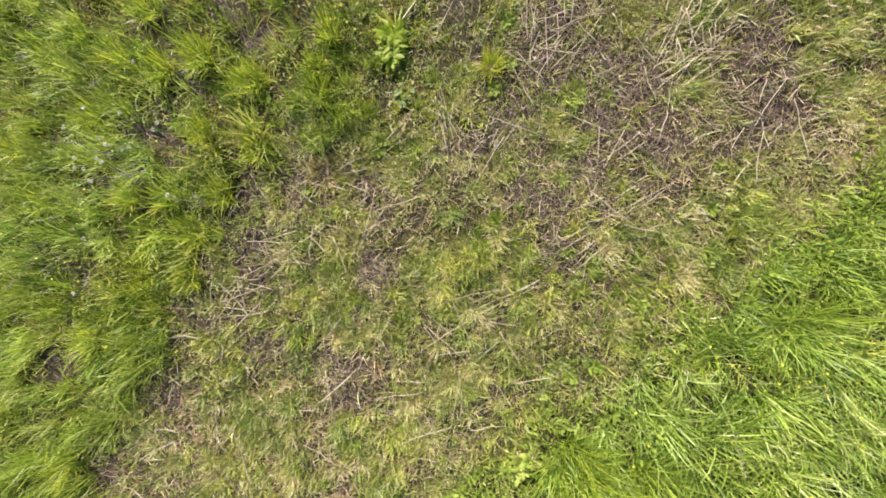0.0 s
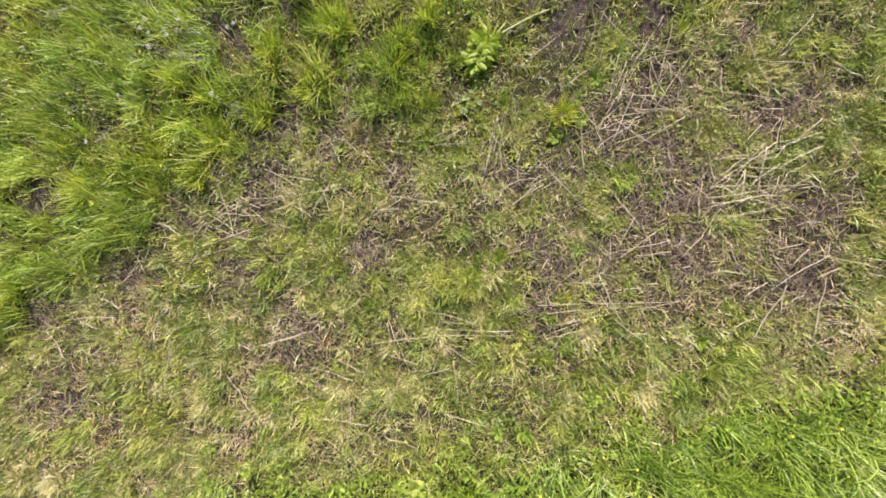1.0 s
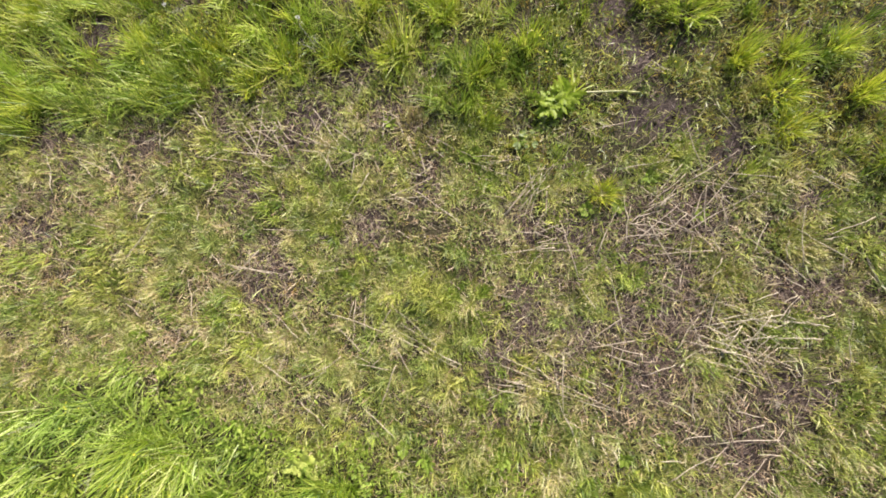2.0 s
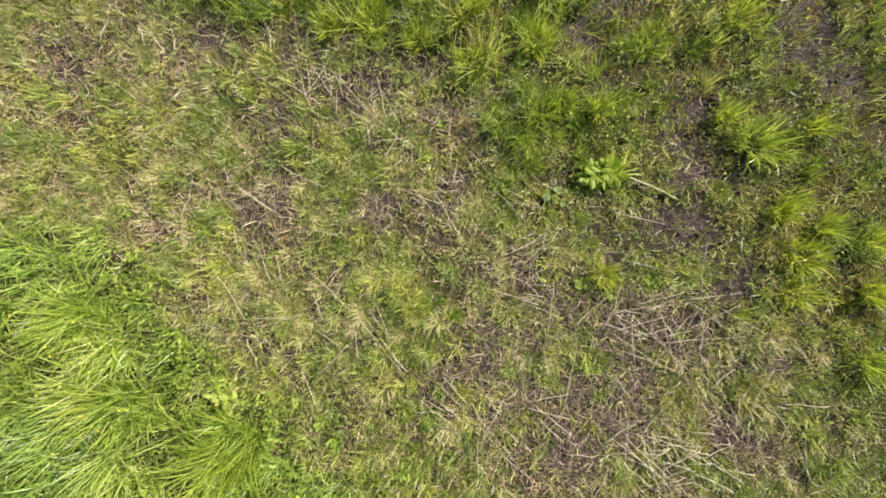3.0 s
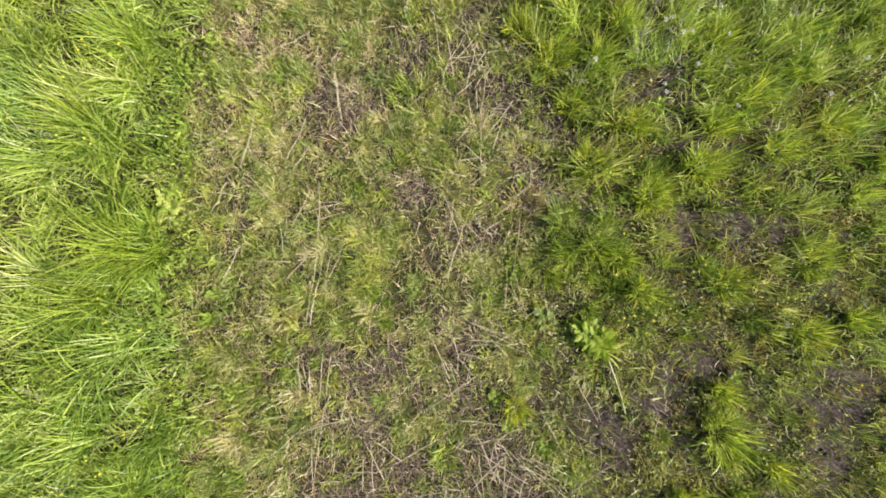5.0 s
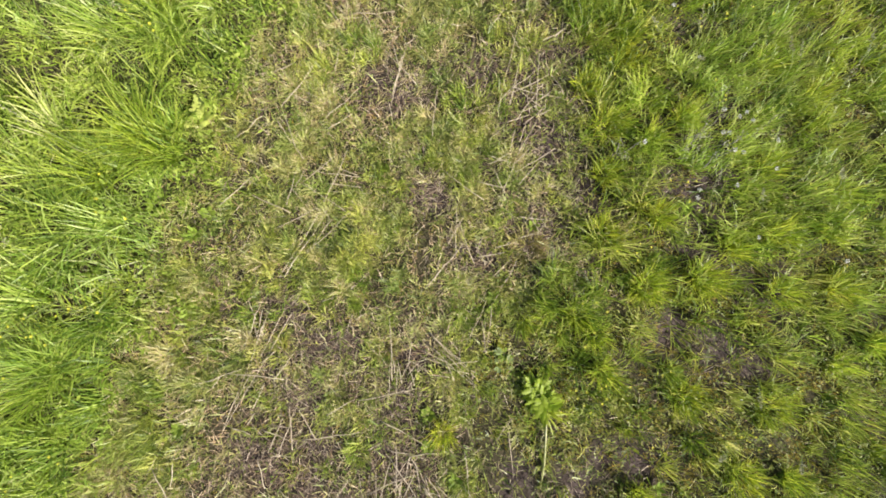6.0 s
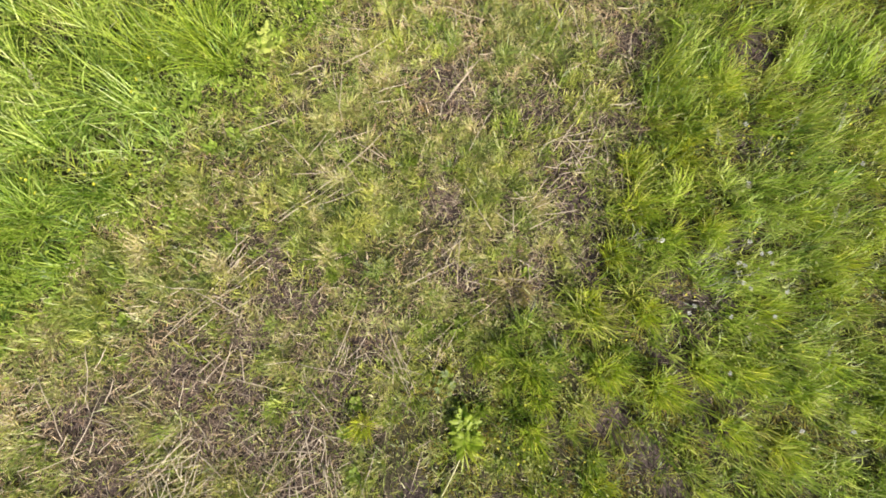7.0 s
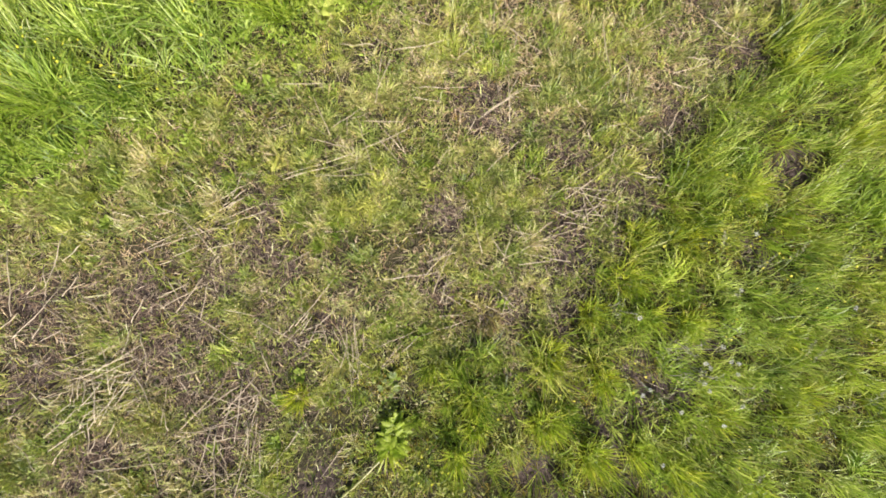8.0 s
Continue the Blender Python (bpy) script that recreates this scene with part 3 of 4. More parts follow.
def leaf_mesh(name, length, width, mat, teeth=0, droop=0.5, stalk=0.12, rows=8):
    """A leaf along +x from its stalk: folded at the midrib, drooping to the tip, with teeth at the rim."""
    bm = bmesh.new()
    lines = []
    for i in range(rows + 1):
        t = i / rows
        half = 0.003 if t < stalk else 0.5 * width * math.sin(math.pi * ((t - stalk) / (1 - stalk)) ** 0.8) ** 0.75 + 0.0012
        if teeth and stalk < t < 0.95:
            half *= 1.0 + teeth * (0.5 if i % 2 else -0.5)
        z = 0.14 * length * t - droop * length * t * t * 0.5
        lines.append([bm.verts.new((t * length, s * half, z + abs(s) * half * 0.35 * math.cos(5 * t))) for s in (-1, -0.5, 0, 0.5, 1)])
    for a, b in zip(lines, lines[1:]):
        for k in range(4):
            bm.faces.new((a[k], b[k], b[k + 1], a[k + 1]))
    return finish(name, bm, mat)


def lie(x, y):
    return float(ground_z(np.array([x]), np.array([y]))[0])


def bezier(a, b, c, n):
    a, b, c = Vector(a), Vector(b), Vector(c)
    return [a * (1 - t) ** 2 + b * 2 * t * (1 - t) + c * t * t for t in [i / (n - 1) for i in range(n)]]


def leafy_weed():
    """A tall toothed weed that has tipped over: bare pale stem, leafy head."""
    top = tagged(new("leafy_weed"), "tipped-over light green weed with toothed leaves and pale stem", "weed plant")
    base = (1.55, -0.75, lie(1.55, -0.75) - 0.01)
    top.location = base
    way = [(0, 0, 0), (-0.06, 0.17, 0.03), (-0.12, 0.31, 0.042), (-0.17, 0.43, 0.045), (-0.22, 0.49, 0.048), (-0.28, 0.53, 0.046), (-0.34, 0.56, 0.04)]
    part("stem", tube("stem", way, [0.0062, 0.006, 0.0058, 0.0054, 0.005, 0.004, 0.003], M_PALE_STEM, 7), top, "pale yellow-green bare stem")
    kinds = [leaf_mesh("leaf", 0.125, 0.044, M_WEED, 0.7, 0.5, 0.08, 14), leaf_mesh("leaf", 0.105, 0.038, M_WEED, 0.6, 0.8, 0.08, 12), leaf_mesh("leaf", 0.075, 0.028, M_WEED, 0.5, 0.3, 0.1, 10)]
    r = random.Random(5)
    for i in range(78):
        t = 0.52 + 0.48 * i / 77
        k = t * (len(way) - 1)
        j = min(int(k), len(way) - 2)
        p = Vector(way[j]).lerp(Vector(way[j + 1]), k - j)
        ob = part("leaf", kinds[2] if i > 62 else kinds[i % 2], top)
        side = 1 if i % 2 else -1
        spread = r.uniform(25, 140) if i < 63 else r.uniform(0, 95)
        ob.matrix_local = pose(p.x, p.y, p.z + 0.004, 0, 0, 160 + side * spread) @ pose(0, 0, 0, r.uniform(-38, 38), r.uniform(-38, 10), 0) @ Matrix.Scale(r.uniform(0.55, 1.0), 4)
    limp = leaf_mesh("withered_leaf", 0.22, 0.011, M_STRAW_GREEN, 0.2, 0.45)
    for i in range(22):
        ob = part("withered_leaf", limp, top, "yellowed hanging leaf")
        ob.matrix_local = pose(-0.19 + r.uniform(-0.03, 0.03), 0.44 + r.uniform(-0.03, 0.05), 0.06 + r.uniform(-0.02, 0.0), r.uniform(-60, 60), r.uniform(-20, 10), r.gauss(2, 20)) @ Matrix.Scale(r.uniform(0.35, 1.0), 4)


M_STRAW_GREEN = plant_material("yellowing_leaves", [(0.0, (0.3, 0.4, 0.025)), (1.0, (0.56, 0.58, 0.07))], (1, 1, 0.9), 6, 0.4)
M_PALE_STEM = plant_material("pale_stem", [(0.0, (0.42, 0.42, 0.17)), (1.0, (0.54, 0.52, 0.25))], (0.9, 0.95, 0.8), 12, 0.1)
leafy_weed()


# Dry stalks lying on the strip: two ends of each.
STALKS_A = [(0.14, -1.82, 0.15, -1.59), (0.20, -1.85, 0.17, -1.44), (0.56, -1.80, 0.32, -1.40), (0.42, -1.94, 0.35, -1.75), (0.59, -2.04, 0.54, -1.83), (0.48, -1.83, 0.60, -1.82), (-0.01, -1.89, -0.03, -1.72), (0.51, -1.79, 0.47, -1.61), (0.74, -1.86, 0.76, -1.73), (0.82, -1.28, 0.87, -1.05), (1.15, -1.09, 0.87, -0.93), (0.79, -1.86, 0.92, -1.48), (0.75, -1.42, 0.59, -1.40), (0.39, 1.26, 0.26, 1.89), (0.46, 1.78, 0.58, 2.14), (0.52, 1.85, 0.63, 2.00), (0.12, 1.80, 0.24, 1.88), (-0.36, -0.27, -0.32, 0.22), (-0.31, -0.09, -0.18, 0.27), (-0.52, 0.29, -0.42, 0.53)]
STALKS_B = [(-0.28, 1.00, -0.33, 1.30), (-0.59, 0.68, -0.47, 0.95), (0.05, 0.88, -0.05, 1.15), (-0.55, 0.12, -0.59, 0.33), (-0.35, 0.20, -0.38, -0.28), (-0.27, 0.16, -0.31, -0.10), (-0.10, -0.30, -0.02, -0.22), (-0.41, -0.49, -0.37, -0.71), (-0.34, -0.57, -0.32, -0.67), (0.42, -0.45, 0.52, -0.68), (0.47, -0.45, 0.54, -0.62), (0.55, -0.19, 0.90, -0.29), (0.57, -0.25, 0.98, -0.38), (0.78, 0.11, 0.78, -0.16), (0.80, 0.01, 0.91, -0.16), (0.42, 0.05, 0.48, 0.27), (1.22, -0.51, 1.36, -0.73), (0.22, 1.78, 0.35, 1.18), (0.76, 1.14, 0.59, 0.88), (0.84, 0.42, 0.82, 0.11)]
STALKS_C = [(0.82, 0.11, 0.91, -0.15), (0.54, -0.19, 0.94, -0.32), (0.51, 0.39, 0.43, 0.07), (0.48, -0.28, 0.53, -0.44), (-0.33, 1.25, -0.26, 0.96), (1.10, -1.10, 1.37, -1.31), (0.82, -1.18, 1.20, -1.49), (1.71, -0.67, 1.68, -0.80), (0.67, -0.96, 0.72, -1.22), (1.13, -1.15, 1.18, -1.56), (0.90, -0.99, 1.13, -1.15), (0.83, -0.97, 0.83, -1.22), (0.51, -1.48, 0.52, -1.80), (0.41, -1.50, 0.57, -1.75), (1.35, -1.70, 1.33, -1.97), (-0.22, -0.43, -0.26, -1.19), (-0.34, -0.51, -0.26, -1.20), (0.56, -1.78, 0.57, -1.98)]

def stalk_mesh(length, r):
    pts = [(length * (i / 5 - 0.5), length * r.uniform(-0.012, 0.012), 0.006 * math.sin(i * 1.7) + r.uniform(0, 0.006)) for i in range(6)]
    return tube("straw_stalk", pts, [0.0024, 0.0023, 0.0025, 0.0021, 0.0017, 0.001], M_STRAW, 5)


def lay_stalk(x0, y0, x1, y1, lift, variants, r):
    length = math.hypot(x1 - x0, y1 - y0)
    mesh, own = min(variants, key=lambda v: abs(v[1] - length) + r.uniform(0, 0.03))
    ob = new("straw_stalk", mesh)
    z0, z1 = lie(x0, y0), lie(x1, y1)
    ob.matrix_world = pose((x0 + x1) / 2, (y0 + y1) / 2, (z0 + z1) / 2 + lift, 0, -math.degrees(math.atan2(z1 - z0, length)) + r.uniform(-3, 3), math.degrees(math.atan2(y1 - y0, x1 - x0)))
    ob.scale = (length / own, 1, 1)
    return tagged(ob, "pale dry grass stalk lying on the mown strip", "straw stalk", "dry stalks on the strip")


def straw_stalks():
    r = random.Random(8)
    variants = [(stalk_mesh(q, r), q) for q in (0.1, 0.14, 0.18, 0.24, 0.3, 0.36, 0.42, 0.5)]
    for seg in STALKS_A + STALKS_B + STALKS_C:
        lay_stalk(*seg, 0.028, variants, r)
        x0, y0, x1, y1 = seg
        if r.random() < 0.45:
            f = r.uniform(0.3, 0.8)
            lay_stalk(x0 + r.gauss(0, 0.04), y0 + r.gauss(0, 0.04), x0 + (x1 - x0) * f + r.gauss(0, 0.06), y0 + (y1 - y0) * f + r.gauss(0, 0.06), 0.02, variants, r)
    heaps = [(0.3, -1.63, 0.15, 98, 44), (0.5, -1.72, 0.14, 110, 14), (0.5, 1.35, 0.14, 100, 22), (0.55, 1.0, 0.12, 35, 14), (0.72, -0.95, 0.15, 20, 18), (0.95, -1.15, 0.15, 10, 18), (1.2, -1.2, 0.2, 40, 14),
             (0.47, -0.45, 0.1, 100, 12), (-0.25, -0.8, 0.25, 120, 14), (0.1, -1.15, 0.25, 60, 16), (-0.5, 0.35, 0.2, 95, 12), (0.6, 0.35, 0.2, 80, 12), (0.75, -0.3, 0.12, 165, 10), (-0.5, 1.2, 0.5, 70, 26),
             (-0.1, 2.2, 0.5, 20, 22), (-0.2, -1.8, 0.35, 60, 20), (0.85, 0.7, 0.12, 60, 8), (1.0, -1.9, 0.3, 20, 12)]
    for hx, hy, reach, angle, count in heaps:
        for i in range(int(count * 0.85)):
            x, y, a = r.gauss(hx, reach * 0.6), r.gauss(hy, reach * 0.7), radians(r.gauss(angle, 55))
            h = 0.04 + 0.15 * r.random() ** 1.6
            lay_stalk(x - h * math.cos(a), y - h * math.sin(a), x + h * math.cos(a), y + h * math.sin(a), r.uniform(0.02, 0.05), variants, r)


straw_stalks()


def tussock(name, n, length, lean, mat, spread, bunches):
    """A tussock of several bunches of blades round one root."""
    top = new(name)
    for k in range(bunches):
        m = n // bunches
        a = (k + rng.random(m)) * 6.283 / bunches
        d = spread * np.sqrt(rng.random(m))
        me = blade_mesh("clump", d * np.cos(a), d * np.sin(a), np.zeros(m), rng.uniform(0.45, 1.1, m) * length, rng.uniform(0.0035, 0.007, m), a + rng.normal(0, 0.7, m),
                        np.abs(rng.normal(lean, 0.28, m)), rng.uniform(0.1, 1.2, m), mat, 4)
        tagged(part("clump", me, top), kind="stuff")
    return top


# Single tussocks: x, y, size.
TUSSOCKS_A = [(0.75, 3.19, 1.10), (0.18, 3.00, 1.20), (0.77, 2.38, 1.00), (1.72, 2.25, 1.10), (0.52, 2.20, 1.00), (2.10, 2.18, 1.10), (0.91, 1.89, 1.00), (2.46, 1.67, 1.00), (1.40, 1.67, 1.00), (1.99, 1.62, 1.10), (0.77, 1.60, 1.00), (1.26, 1.47, 1.00), (2.48, 1.44, 1.20), (1.00, 1.42, 1.00), (2.20, 1.25, 1.10), (1.09, 1.14, 1.00), (2.69, 1.13, 1.10), (1.97, 1.05, 1.00), (1.50, 1.04, 1.00), (2.36, 0.94, 1.00), (3.02, 0.91, 1.00), (1.89, 0.81, 1.10), (1.23, 0.80, 0.90), (0.14, 0.80, 0.60), (-0.48, 0.78, 0.60), (0.71, 0.71, 0.60), (2.85, 0.70, 1.00), (1.61, 0.62, 1.10), (1.10, 0.45, 0.80), (2.60, 0.29, 1.00), (1.31, 0.28, 0.90), (1.46, 0.22, 1.00)]
TUSSOCKS_B = [(2.09, 0.12, 1.10), (1.58, 0.04, 0.90), (2.84, -0.04, 1.00), (1.75, -0.08, 0.80), (2.58, -0.16, 1.10), (2.08, -0.52, 1.00), (0.93, -0.53, 0.80), (0.88, -0.69, 0.90), (2.08, -0.77, 1.40), (1.72, -0.81, 0.70), (1.08, -0.90, 0.70), (2.39, -0.94, 1.00), (0.48, -1.00, 0.70), (1.27, -1.03, 0.80), (2.00, -1.38, 1.00), (1.77, -1.41, 1.20), (0.65, -1.49, 0.80), (0.96, -1.71, 0.70), (1.89, -1.82, 1.10), (1.59, -2.09, 1.00), (1.58, -1.52, 0.90), (1.88, -1.15, 0.95), (2.12, -1.62, 1.00)]

def tussocks():
    kinds = [tussock("grass_tussock", 170, 0.17, 0.38, M_TUFT, 0.06, 5), tussock("grass_tussock", 210, 0.15, 0.5, M_TUFT, 0.075, 6), tussock("grass_tussock", 140, 0.19, 0.3, M_TUFT, 0.05, 4)]
    r = random.Random(4)
    cushion = tussock("grass_cushion", 330, 0.085, 0.6, M_FRESH, 0.1, 5)
    tagged(cushion, "low olive-green grass cushion on the mown strip", "grass cushion", "cushions on the strip")
    first = True
    for x, y, size in TUSSOCKS_A + TUSSOCKS_B:
        if size > 0.8:
            continue
        m = pose(x, y, lie(x, y), 0, 0, r.uniform(0, 360)) @ Matrix.Scale(size * r.uniform(1.1, 1.5), 4)
        if first:
            cushion.matrix_world, first = m, False
        else:
            copy_thing(cushion, m)
    faded = tussock("faded_cushion", 300, 0.08, 0.65, M_FADED, 0.085, 5)
    tagged(faded, "low yellow-brown withering grass cushion", "grass cushion", "withering cushions")
    for i, (x, y) in enumerate([(0.64, -1.51), (0.99, -1.75), (1.70, -1.29), (0.35, -0.38), (0.86, 0.52)]):
        m = pose(x, y, lie(x, y), 0, 0, r.uniform(0, 360)) @ Matrix.Scale(r.uniform(0.9, 1.25), 4)
        if i:
            copy_thing(faded, m)
        else:
            faded.matrix_world = m
    for i, (x, y, size) in enumerate(t for t in TUSSOCKS_A + TUSSOCKS_B if t[2] > 0.8):
        ob = kinds[i] if i < 3 else copy_thing(kinds[i % 3], Matrix())
        ob.matrix_world = pose(x, y, lie(x, y), 0, 0, r.uniform(0, 360)) @ Matrix.Scale(size * r.uniform(0.85, 1.1), 4)
        tagged(ob, "bright yellow-green grass tussock fanning out from one root", "grass tussock", "tussocks in the meadow")
    big = tussock("tall_tussock", 260, 0.37, 0.55, M_PALE_GRASS, 0.08, 7)
    for i, (x, y, yaw) in enumerate([(-1.5, 0.12, 20), (-1.32, 0.1, 70), (-1.3, -1.4, 0), (-1.6, -0.2, 140), (-1.5, 1.3, 200), (-1.7, 0.8, 300)]):
        ob = copy_thing(big, Matrix()) if i else big
        ob.matrix_world = pose(x, y, lie(x, y), 0, -16, yaw * 0.2 - 20)
        tagged(ob, "tall light green grass tussock bent over at the strip's edge", "grass tussock", "tall tussocks at the edge")


M_FADED = plant_material("withering_blades", [(0.1, (0.26, 0.24, 0.06)), (0.5, (0.46, 0.41, 0.12)), (0.9, (0.66, 0.56, 0.26))], (0.85, 0.95, 0.8), 6, 0.35)
tussocks()


def rosette(kind, count, lift, size):
    """A weed of broad leaves round one root."""
    top = new("broad_leaf_weed")
    r = random.Random(count)
    for i in range(count):
        ob = part("leaf", kind, top)
        s = size * r.uniform(0.7, 1.15)
        ob.matrix_local = pose(0, 0, 0.005, 0, -r.uniform(lift - 15, lift + 15), i * 360 / count + r.uniform(-20, 20)) @ Matrix.Scale(s, 4)
    return top


def broad_weeds():
    oval = leaf_mesh("leaf", 0.12, 0.045, M_DOCK, 0, 0.9, 0.2, 7)
    round_leaf = leaf_mesh("leaf", 0.07, 0.036, M_DOCK, 0.12, 0.8, 0.35, 7)
    r = random.Random(21)
    first = [rosette(oval, 7, 40, 0.55), rosette(round_leaf, 9, 50, 0.75), rosette(oval, 6, 55, 0.45)]
    words = "green broad-leaved weed at the edge of the tall grass"
    for ob in first:
        tagged(ob, words, "weed", "broad weeds along the edge")
    spots = [(-1.35, -0.35), (-1.26, -0.57), (-1.22, -0.16), (-0.94, -0.91), (-1.67, -0.94), (-1.62, -0.86), (-1.06, -0.15), (-0.78, -0.66), (-1.28, 0.38), (-1.17, -0.24), (-0.94, -0.12), (-0.96, -0.29), (1.01, -0.12), (0.76, -0.63)]
    while len(spots) < 95:
        if len(spots) < 70:
            y = r.uniform(-2.2, 1.7)
            x = float(edge(y, WEST_EDGE)) + r.gauss(-0.08, 0.16)
        else:
            x, y = r.uniform(0.8, 2.4), r.uniform(-1.6, 2.2)
        if math.hypot(x - 1.5, y + 0.5) > 0.45:
            spots.append((x, y))
    for i, (x, y) in enumerate(spots):
        m = pose(x, y, lie(x, y), r.uniform(-8, 8), r.uniform(-8, 8), r.uniform(0, 360))
        if i < 3:
            first[i].matrix_world = m
        else:
            copy_thing(first[i % 3], m)


broad_weeds()


def pale_leaf_weed():
    """A cushion of pale yellow-green toothed leaves at the edge of the tall grass."""
    top = tagged(new("pale_leaf_weed"), "pale yellow-green leafy weed at the tall grass edge", "weed plant")
    top.location = (-1.22, 0.38, lie(-1.22, 0.38) + 0.03)
    big, small = leaf_mesh("leaf", 0.1, 0.05, M_PALE_LEAF, 0.3, 0.6, 0.12, 10), leaf_mesh("leaf", 0.07, 0.04, M_PALE_LEAF, 0.3, 0.4, 0.15, 8)
    r = random.Random(12)
    for i in range(15):
        ob = part("leaf", small if i % 3 == 2 else big, top)
        ob.matrix_local = pose(r.gauss(0, 0.018), r.gauss(0, 0.018), 0.012 * (i % 3), r.uniform(-20, 20), -r.uniform(8, 45), i * 137 + r.uniform(-20, 20)) @ Matrix.Scale(r.uniform(0.75, 1.1), 4)


M_PALE_LEAF = plant_material("pale_weed_leaves", [(0.0, (0.56, 0.64, 0.12)), (1.0, (0.74, 0.78, 0.28))], (0.95, 1, 0.9), 9, 0.4)
pale_leaf_weed()


def round_leaf_weed():
    """Three or four round grey-green leaves on long stalks from one root."""
    bm = bmesh.new()
    hub = bm.verts.new((0, 0, 0))
    ring = []
    for k in range(14):
        a = 0.35 + k * (6.2832 - 0.7) / 13
        d = 0.03 * (1 + 0.08 * math.cos(5 * a))
        ring.append(bm.verts.new((-d * math.cos(a) , d * math.sin(a), 0.006 + 0.003 * math.cos(3 * a))))
    for p, q in zip(ring, ring[1:]):
        bm.faces.new((hub, q, p))
    blade = finish("leaf", bm, M_ROUND)
    top = tagged(new("round_leaf_weed"), "weed with a few round grey-green leaves on stalks", "weed plant")
    base = Vector((1.02, -0.15, lie(1.02, -0.15)))
    top.location = base
    r = random.Random(3)
    for x, y, size in ((0.965, -0.115, 0.75), (1.05, -0.118, 0.7), (1.01, -0.212, 0.7), (1.08, -0.17, 0.45), (0.98, -0.17, 0.4)):
        tip = Vector((x, y, base.z + 0.028)) - base
        part("stalk", tube("stalk", bezier((0, 0, -0.01), (tip.x * 0.3, tip.y * 0.3, 0.024), tip, 5), [0.002] * 5, M_STEM, 4), top)
        ob = part("leaf", blade, top)
        ob.matrix_local = pose(tip.x, tip.y, tip.z + 0.001, r.uniform(-12, 12), r.uniform(-12, 12), math.degrees(math.atan2(tip.y, tip.x)) + 180) @ Matrix.Scale(size, 4)


M_ROUND = plant_material("round_weed_leaves", [(0.0, (0.22, 0.29, 0.09)), (1.0, (0.33, 0.4, 0.16))], (0.9, 0.95, 0.9), 14, 0.25, 0.55)
round_leaf_weed()


def petals(name, count, radius, cup, mat):
    bm = bmesh.new()
    for k in range(count):
        a = k * 6.2832 / count
        c, s = math.cos(a), math.sin(a)
        w = 2.2 * radius / count
        row = []
        for d, half, z in ((0.1, 0.3, 0), (0.6, 1.0, cup * 0.5), (1.0, 0.75, cup)):
            d *= radius
            half *= w
            row.append([bm.verts.new((c * d - s * q * half, s * d + c * q * half, z * radius + 0.08 * radius * abs(q))) for q in (-1, 0, 1)])
        for p, q in zip(row, row[1:]):
            for j in range(2):
                bm.faces.new((p[j], q[j], q[j + 1], p[j + 1]))
    return finish(name, bm, mat)


def flower(name, height, lean, head, centre):
    top = new(name)
    tip = (lean * height, 0, height)
    part("stem", tube("stem", bezier((0, 0, -0.01), (0, 0, height * 0.6), tip, 5), [0.0016] * 5, M_STEM, 4), top)
    bloom = part("bloom", head, top)
    bloom.matrix_local = pose(*tip, 0, lean * 40, 0)
    if centre:
        eye = part("centre", centre, bloom)
        eye.matrix_local = pose(0, 0, 0.001)
    return top


def umbel(mat):
    """A flat head of tiny white blossoms."""
    bm = bmesh.new()
    r = random.Random(2)
    for k in range(26):
        d, a = 0.013 * math.sqrt(r.random()), r.uniform(0, 6.283)
        m = pose(d * math.cos(a), d * math.sin(a), r.uniform(-0.004, 0.004), r.uniform(-30, 30), r.uniform(-30, 30), 0)
        bmesh.ops.create_circle(bm, cap_ends=True, segments=6, radius=r.uniform(0.002, 0.0036), matrix=m)
    return finish("bloom", bm, mat)


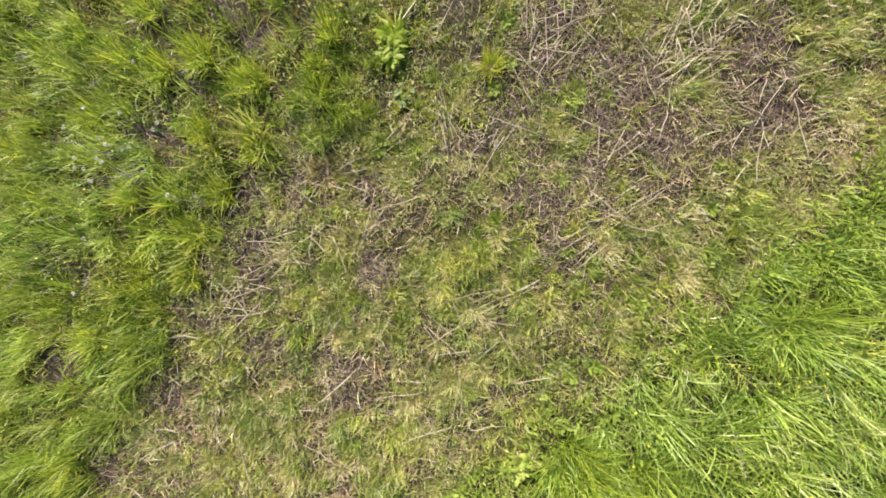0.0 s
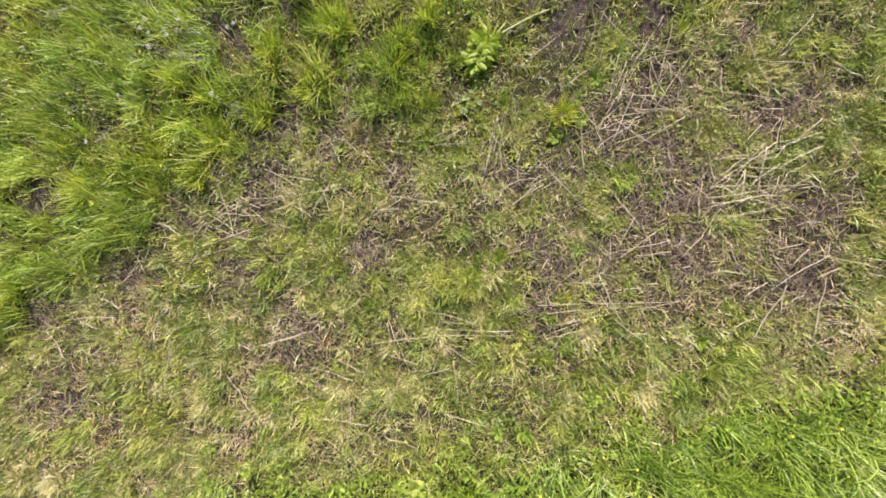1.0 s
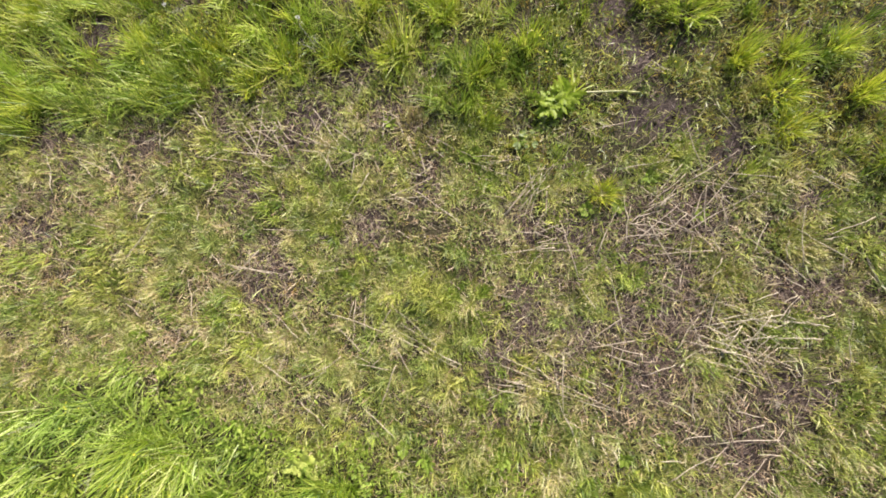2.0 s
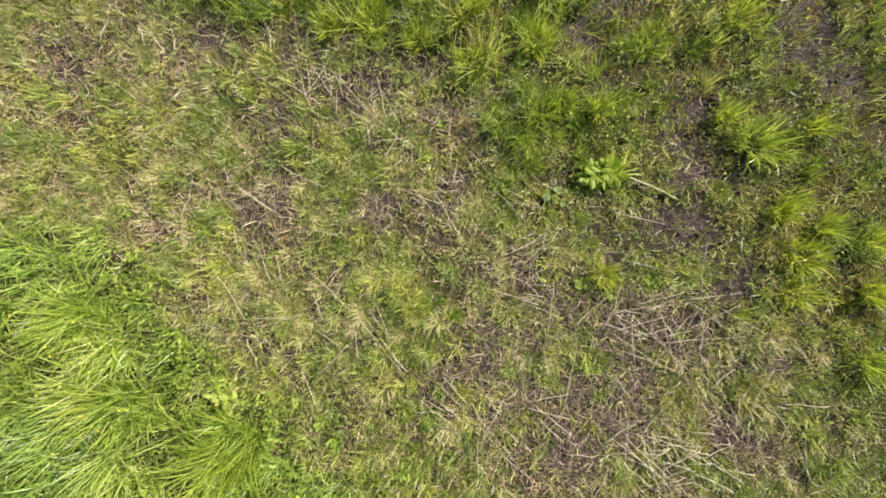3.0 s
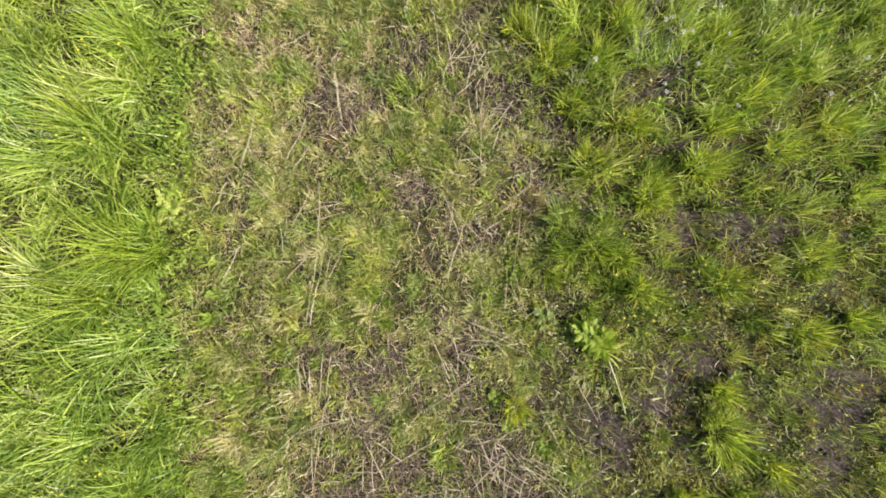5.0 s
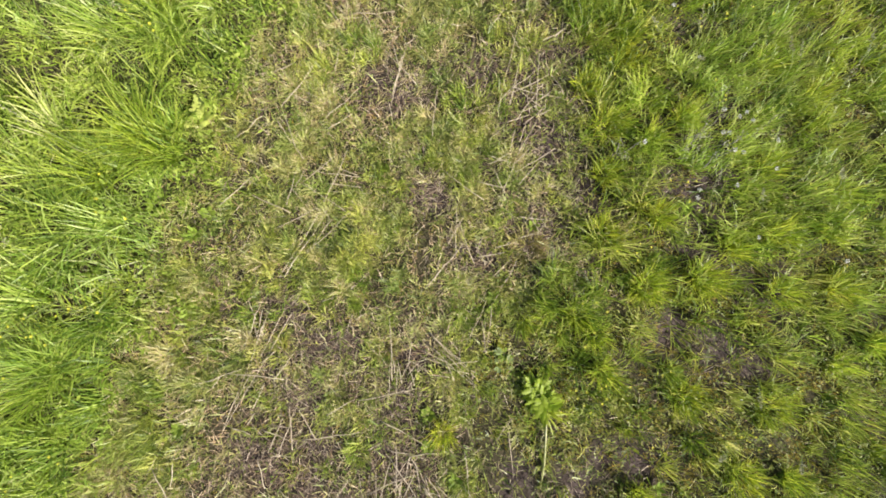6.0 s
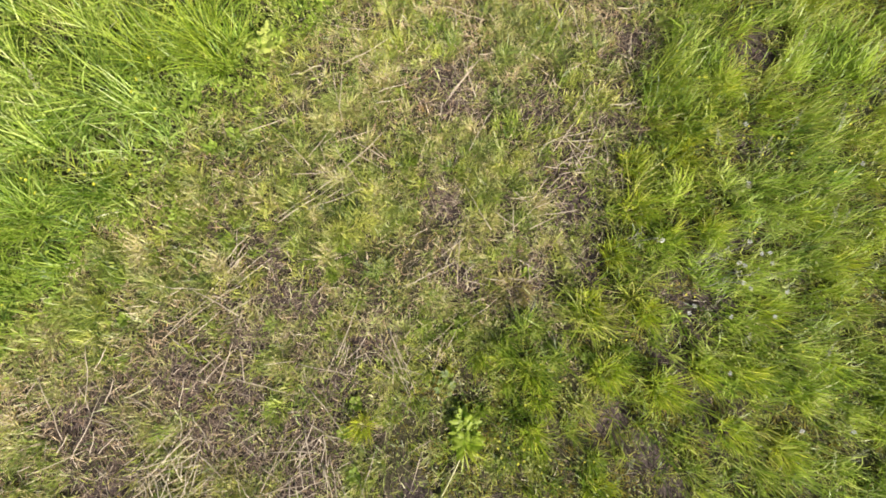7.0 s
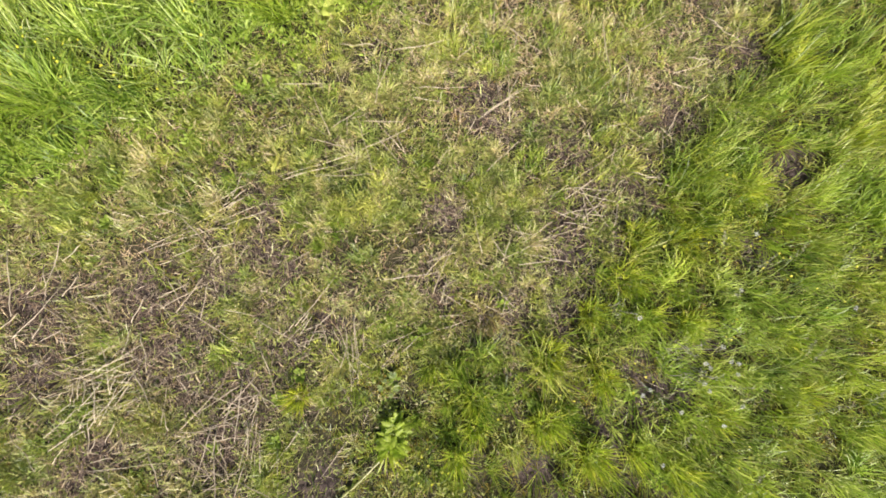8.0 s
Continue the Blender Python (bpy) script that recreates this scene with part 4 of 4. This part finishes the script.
def flowers():
    r = random.Random(33)
    yellow = petals("bloom", 5, 0.0065, 0.45, M_YELLOW)
    bm = bmesh.new()
    bmesh.ops.create_icosphere(bm, subdivisions=1, radius=0.003)
    centre = finish("centre", bm, M_STRAW_GREEN)
    for n, (count, lo, hi, place) in enumerate([(105, 0.16, 0.34, "west"), (120, 0.12, 0.24, "east")]):
        seeds = [flower("yellow_flower", r.uniform(lo, hi), r.uniform(0.1, 0.5), yellow, centre) for _ in range(3)]
        for i in range(count):
            y = r.uniform(-2.1, 1.7) if n == 0 else r.uniform(-1.6, 2.8)
            x = float(edge(y, WEST_EDGE)) - abs(r.gauss(0.1, 0.55)) if n == 0 else float(edge(y, EAST_EDGE)) + r.uniform(0.1, 1.8)
            if i % 5 and i > 3:
                x, y = near[0] + r.gauss(0, 0.07), near[1] + r.gauss(0, 0.07)
            near = (x, y)
            m = pose(x, y, lie(x, y), 0, 0, r.uniform(0, 360)) @ Matrix.Scale(r.uniform(0.75, 1.1), 4)
            ob = seeds[i] if i < 3 else copy_thing(seeds[i % 3], m)
            ob.matrix_world = m
            tagged(ob, "small yellow meadow flower on a thin green stem", "flower", "yellow flowers in the grass")
    white = umbel(M_WHITE)
    seeds = [flower("white_flower", h, 0.25, white, None) for h in (0.14, 0.2, 0.26)]
    spots = [(1.6, 1.2), (1.62, 1.17), (1.09, 1.29), (1.99, 1.11), (1.7, 1.3), (2.6, 1.45), (2.0, 1.55), (1.05, 2.2), (2.35, 1.2), (1.3, 1.95), (1.6, 2.5)]
    spots += [(1.57 + r.gauss(0, 0.09), 1.56 + r.gauss(0, 0.14)) for _ in range(9)]
    for i, (x, y) in enumerate(spots):
        m = pose(x, y, lie(x, y), 0, 0, r.uniform(0, 360))
        ob = seeds[i] if i < 3 else copy_thing(seeds[i % 3], m)
        ob.matrix_world = m
        tagged(ob, "white flat-headed meadow flower in green grass", "flower", "white flowers in the grass")


flowers()


def dead_umbels():
    """Bleached dead flower stems standing in a gap of the meadow."""
    r = random.Random(61)

    def one(height):
        top = new("dead_flower_stem")
        line = bezier((0, 0, -0.01), (0.01, 0, height * 0.6), (height * 0.3, 0, height), 6)
        part("stem", tube("stem", line, [0.0022] * 6, M_GREY, 4), top)
        bm = bmesh.new()
        for k in range(10):
            a, d = r.uniform(0, 6.283), 0.028 * math.sqrt(r.random())
            p = line[-1] + Vector((d * math.cos(a), d * math.sin(a), r.uniform(0, 0.015)))
            bmesh.ops.create_cone(bm, segments=4, radius1=0.0024, radius2=0.0006, depth=0.01, matrix=pose(*p, r.uniform(-60, 60), r.uniform(-60, 60), 0))
        part("seed_head", finish("seed_head", bm, M_BLEACHED), top, "bleached dry seed head")
        return tagged(top, "bleached dead flower stem in a meadow gap", "dead stem", "dead stems in the meadow")

    seeds = [one(h) for h in (0.09, 0.13, 0.17)]
    for i in range(22):
        x, y = (1.57 + r.gauss(0, 0.09), 1.58 + r.gauss(0, 0.14)) if i < 17 else (1.09 + r.gauss(0, 0.03), 1.28 + r.gauss(0, 0.04))
        m = pose(x, y, lie(x, y), 0, 0, r.uniform(0, 360))
        ob = seeds[i] if i < 3 else copy_thing(seeds[i % 3], m)
        ob.matrix_world = m


M_BLEACHED = plant_material("bleached_seed_heads", [(0.0, (0.36, 0.34, 0.25)), (1.0, (0.58, 0.56, 0.44))], (1, 1, 1), 6, 0.1, 0.7)
dead_umbels()


def seed_stems():
    """Tall flowering grass stems with feathery heads."""
    r = random.Random(44)

    def one(height):
        top = new("grass_seed_stem")
        line = bezier((0, 0, -0.01), (0.02, 0, height * 0.7), (height * 0.42, 0, height), 7)
        part("stem", tube("stem", line, [0.0016] * 7, M_STEM, 4), top)
        bm = bmesh.new()
        tip, way = line[-1], (line[-1] - line[-2]).normalized()
        for k in range(34):
            p = tip + way * (0.11 * k / 34 - 0.02) + Vector([r.gauss(0, 0.008 * (1 - k / 40)) for _ in range(3)])
            bmesh.ops.create_cone(bm, segments=4, radius1=0.0022, radius2=0.0004, depth=0.009, matrix=pose(*p, r.uniform(40, 90), 0, r.uniform(0, 360)))
        part("seed_head", finish("seed_head", bm, M_SEED), top, "greyish feathery seed head")
        return tagged(top, "flowering meadow grass stem with a feathery seed head", "grass stem", "seed stems in the tall grass")

    seeds = [one(h) for h in (0.4, 0.5, 0.58)]
    for i in range(80):
        if i < 56:
            y = r.uniform(-2.2, 2.2)
            x = float(edge(y, WEST_EDGE)) - r.uniform(0.1, 1.5)
        else:
            y = r.uniform(0.0, 2.8)
            x = float(edge(y, EAST_EDGE)) + r.uniform(0.5, 2.2)
        m = pose(x, y, lie(x, y), 0, 0, r.gauss(175, 50))
        ob = seeds[i] if i < 3 else copy_thing(seeds[i % 3], m)
        ob.matrix_world = m


M_SEED = plant_material("seed_heads", [(0, (0.295, 0.310, 0.158)), (1, (0.476, 0.473, 0.274))], (1, 1, 1), 6, 0.2, 0.7)
seed_stems()


def soil_clods():
    r = random.Random(55)
    kinds = []
    for k in range(4):
        bm = bmesh.new()
        bmesh.ops.create_icosphere(bm, subdivisions=2, radius=1)
        for v in bm.verts:
            v.co *= 1 + 0.35 * noise.noise(v.co * 1.6 + Vector((k * 7, 0, 0))) + 0.15 * noise.noise(v.co * 4)
            v.co.z *= 0.6
        kinds.append(finish("soil_clod", bm, M_CLOD))
    for i in range(110):
        px, py, reach = r.choice(BARE_SHADED_A + BARE_SHADED_B)
        x, y, s = r.gauss(px, reach * 0.6), r.gauss(py, reach * 0.6), r.uniform(0.006, 0.02)
        ob = new("soil_clod", kinds[i % 4])
        ob.matrix_world = pose(x, y, lie(x, y) - 0.012 + 0.3 * s, 0, 0, r.uniform(0, 360)) @ Matrix.Scale(s, 4)
        tagged(ob, "small dry grey-brown clod of soil", "soil clod", "clods on the bare soil")


M_CLOD = soil_material()
soil_clods()
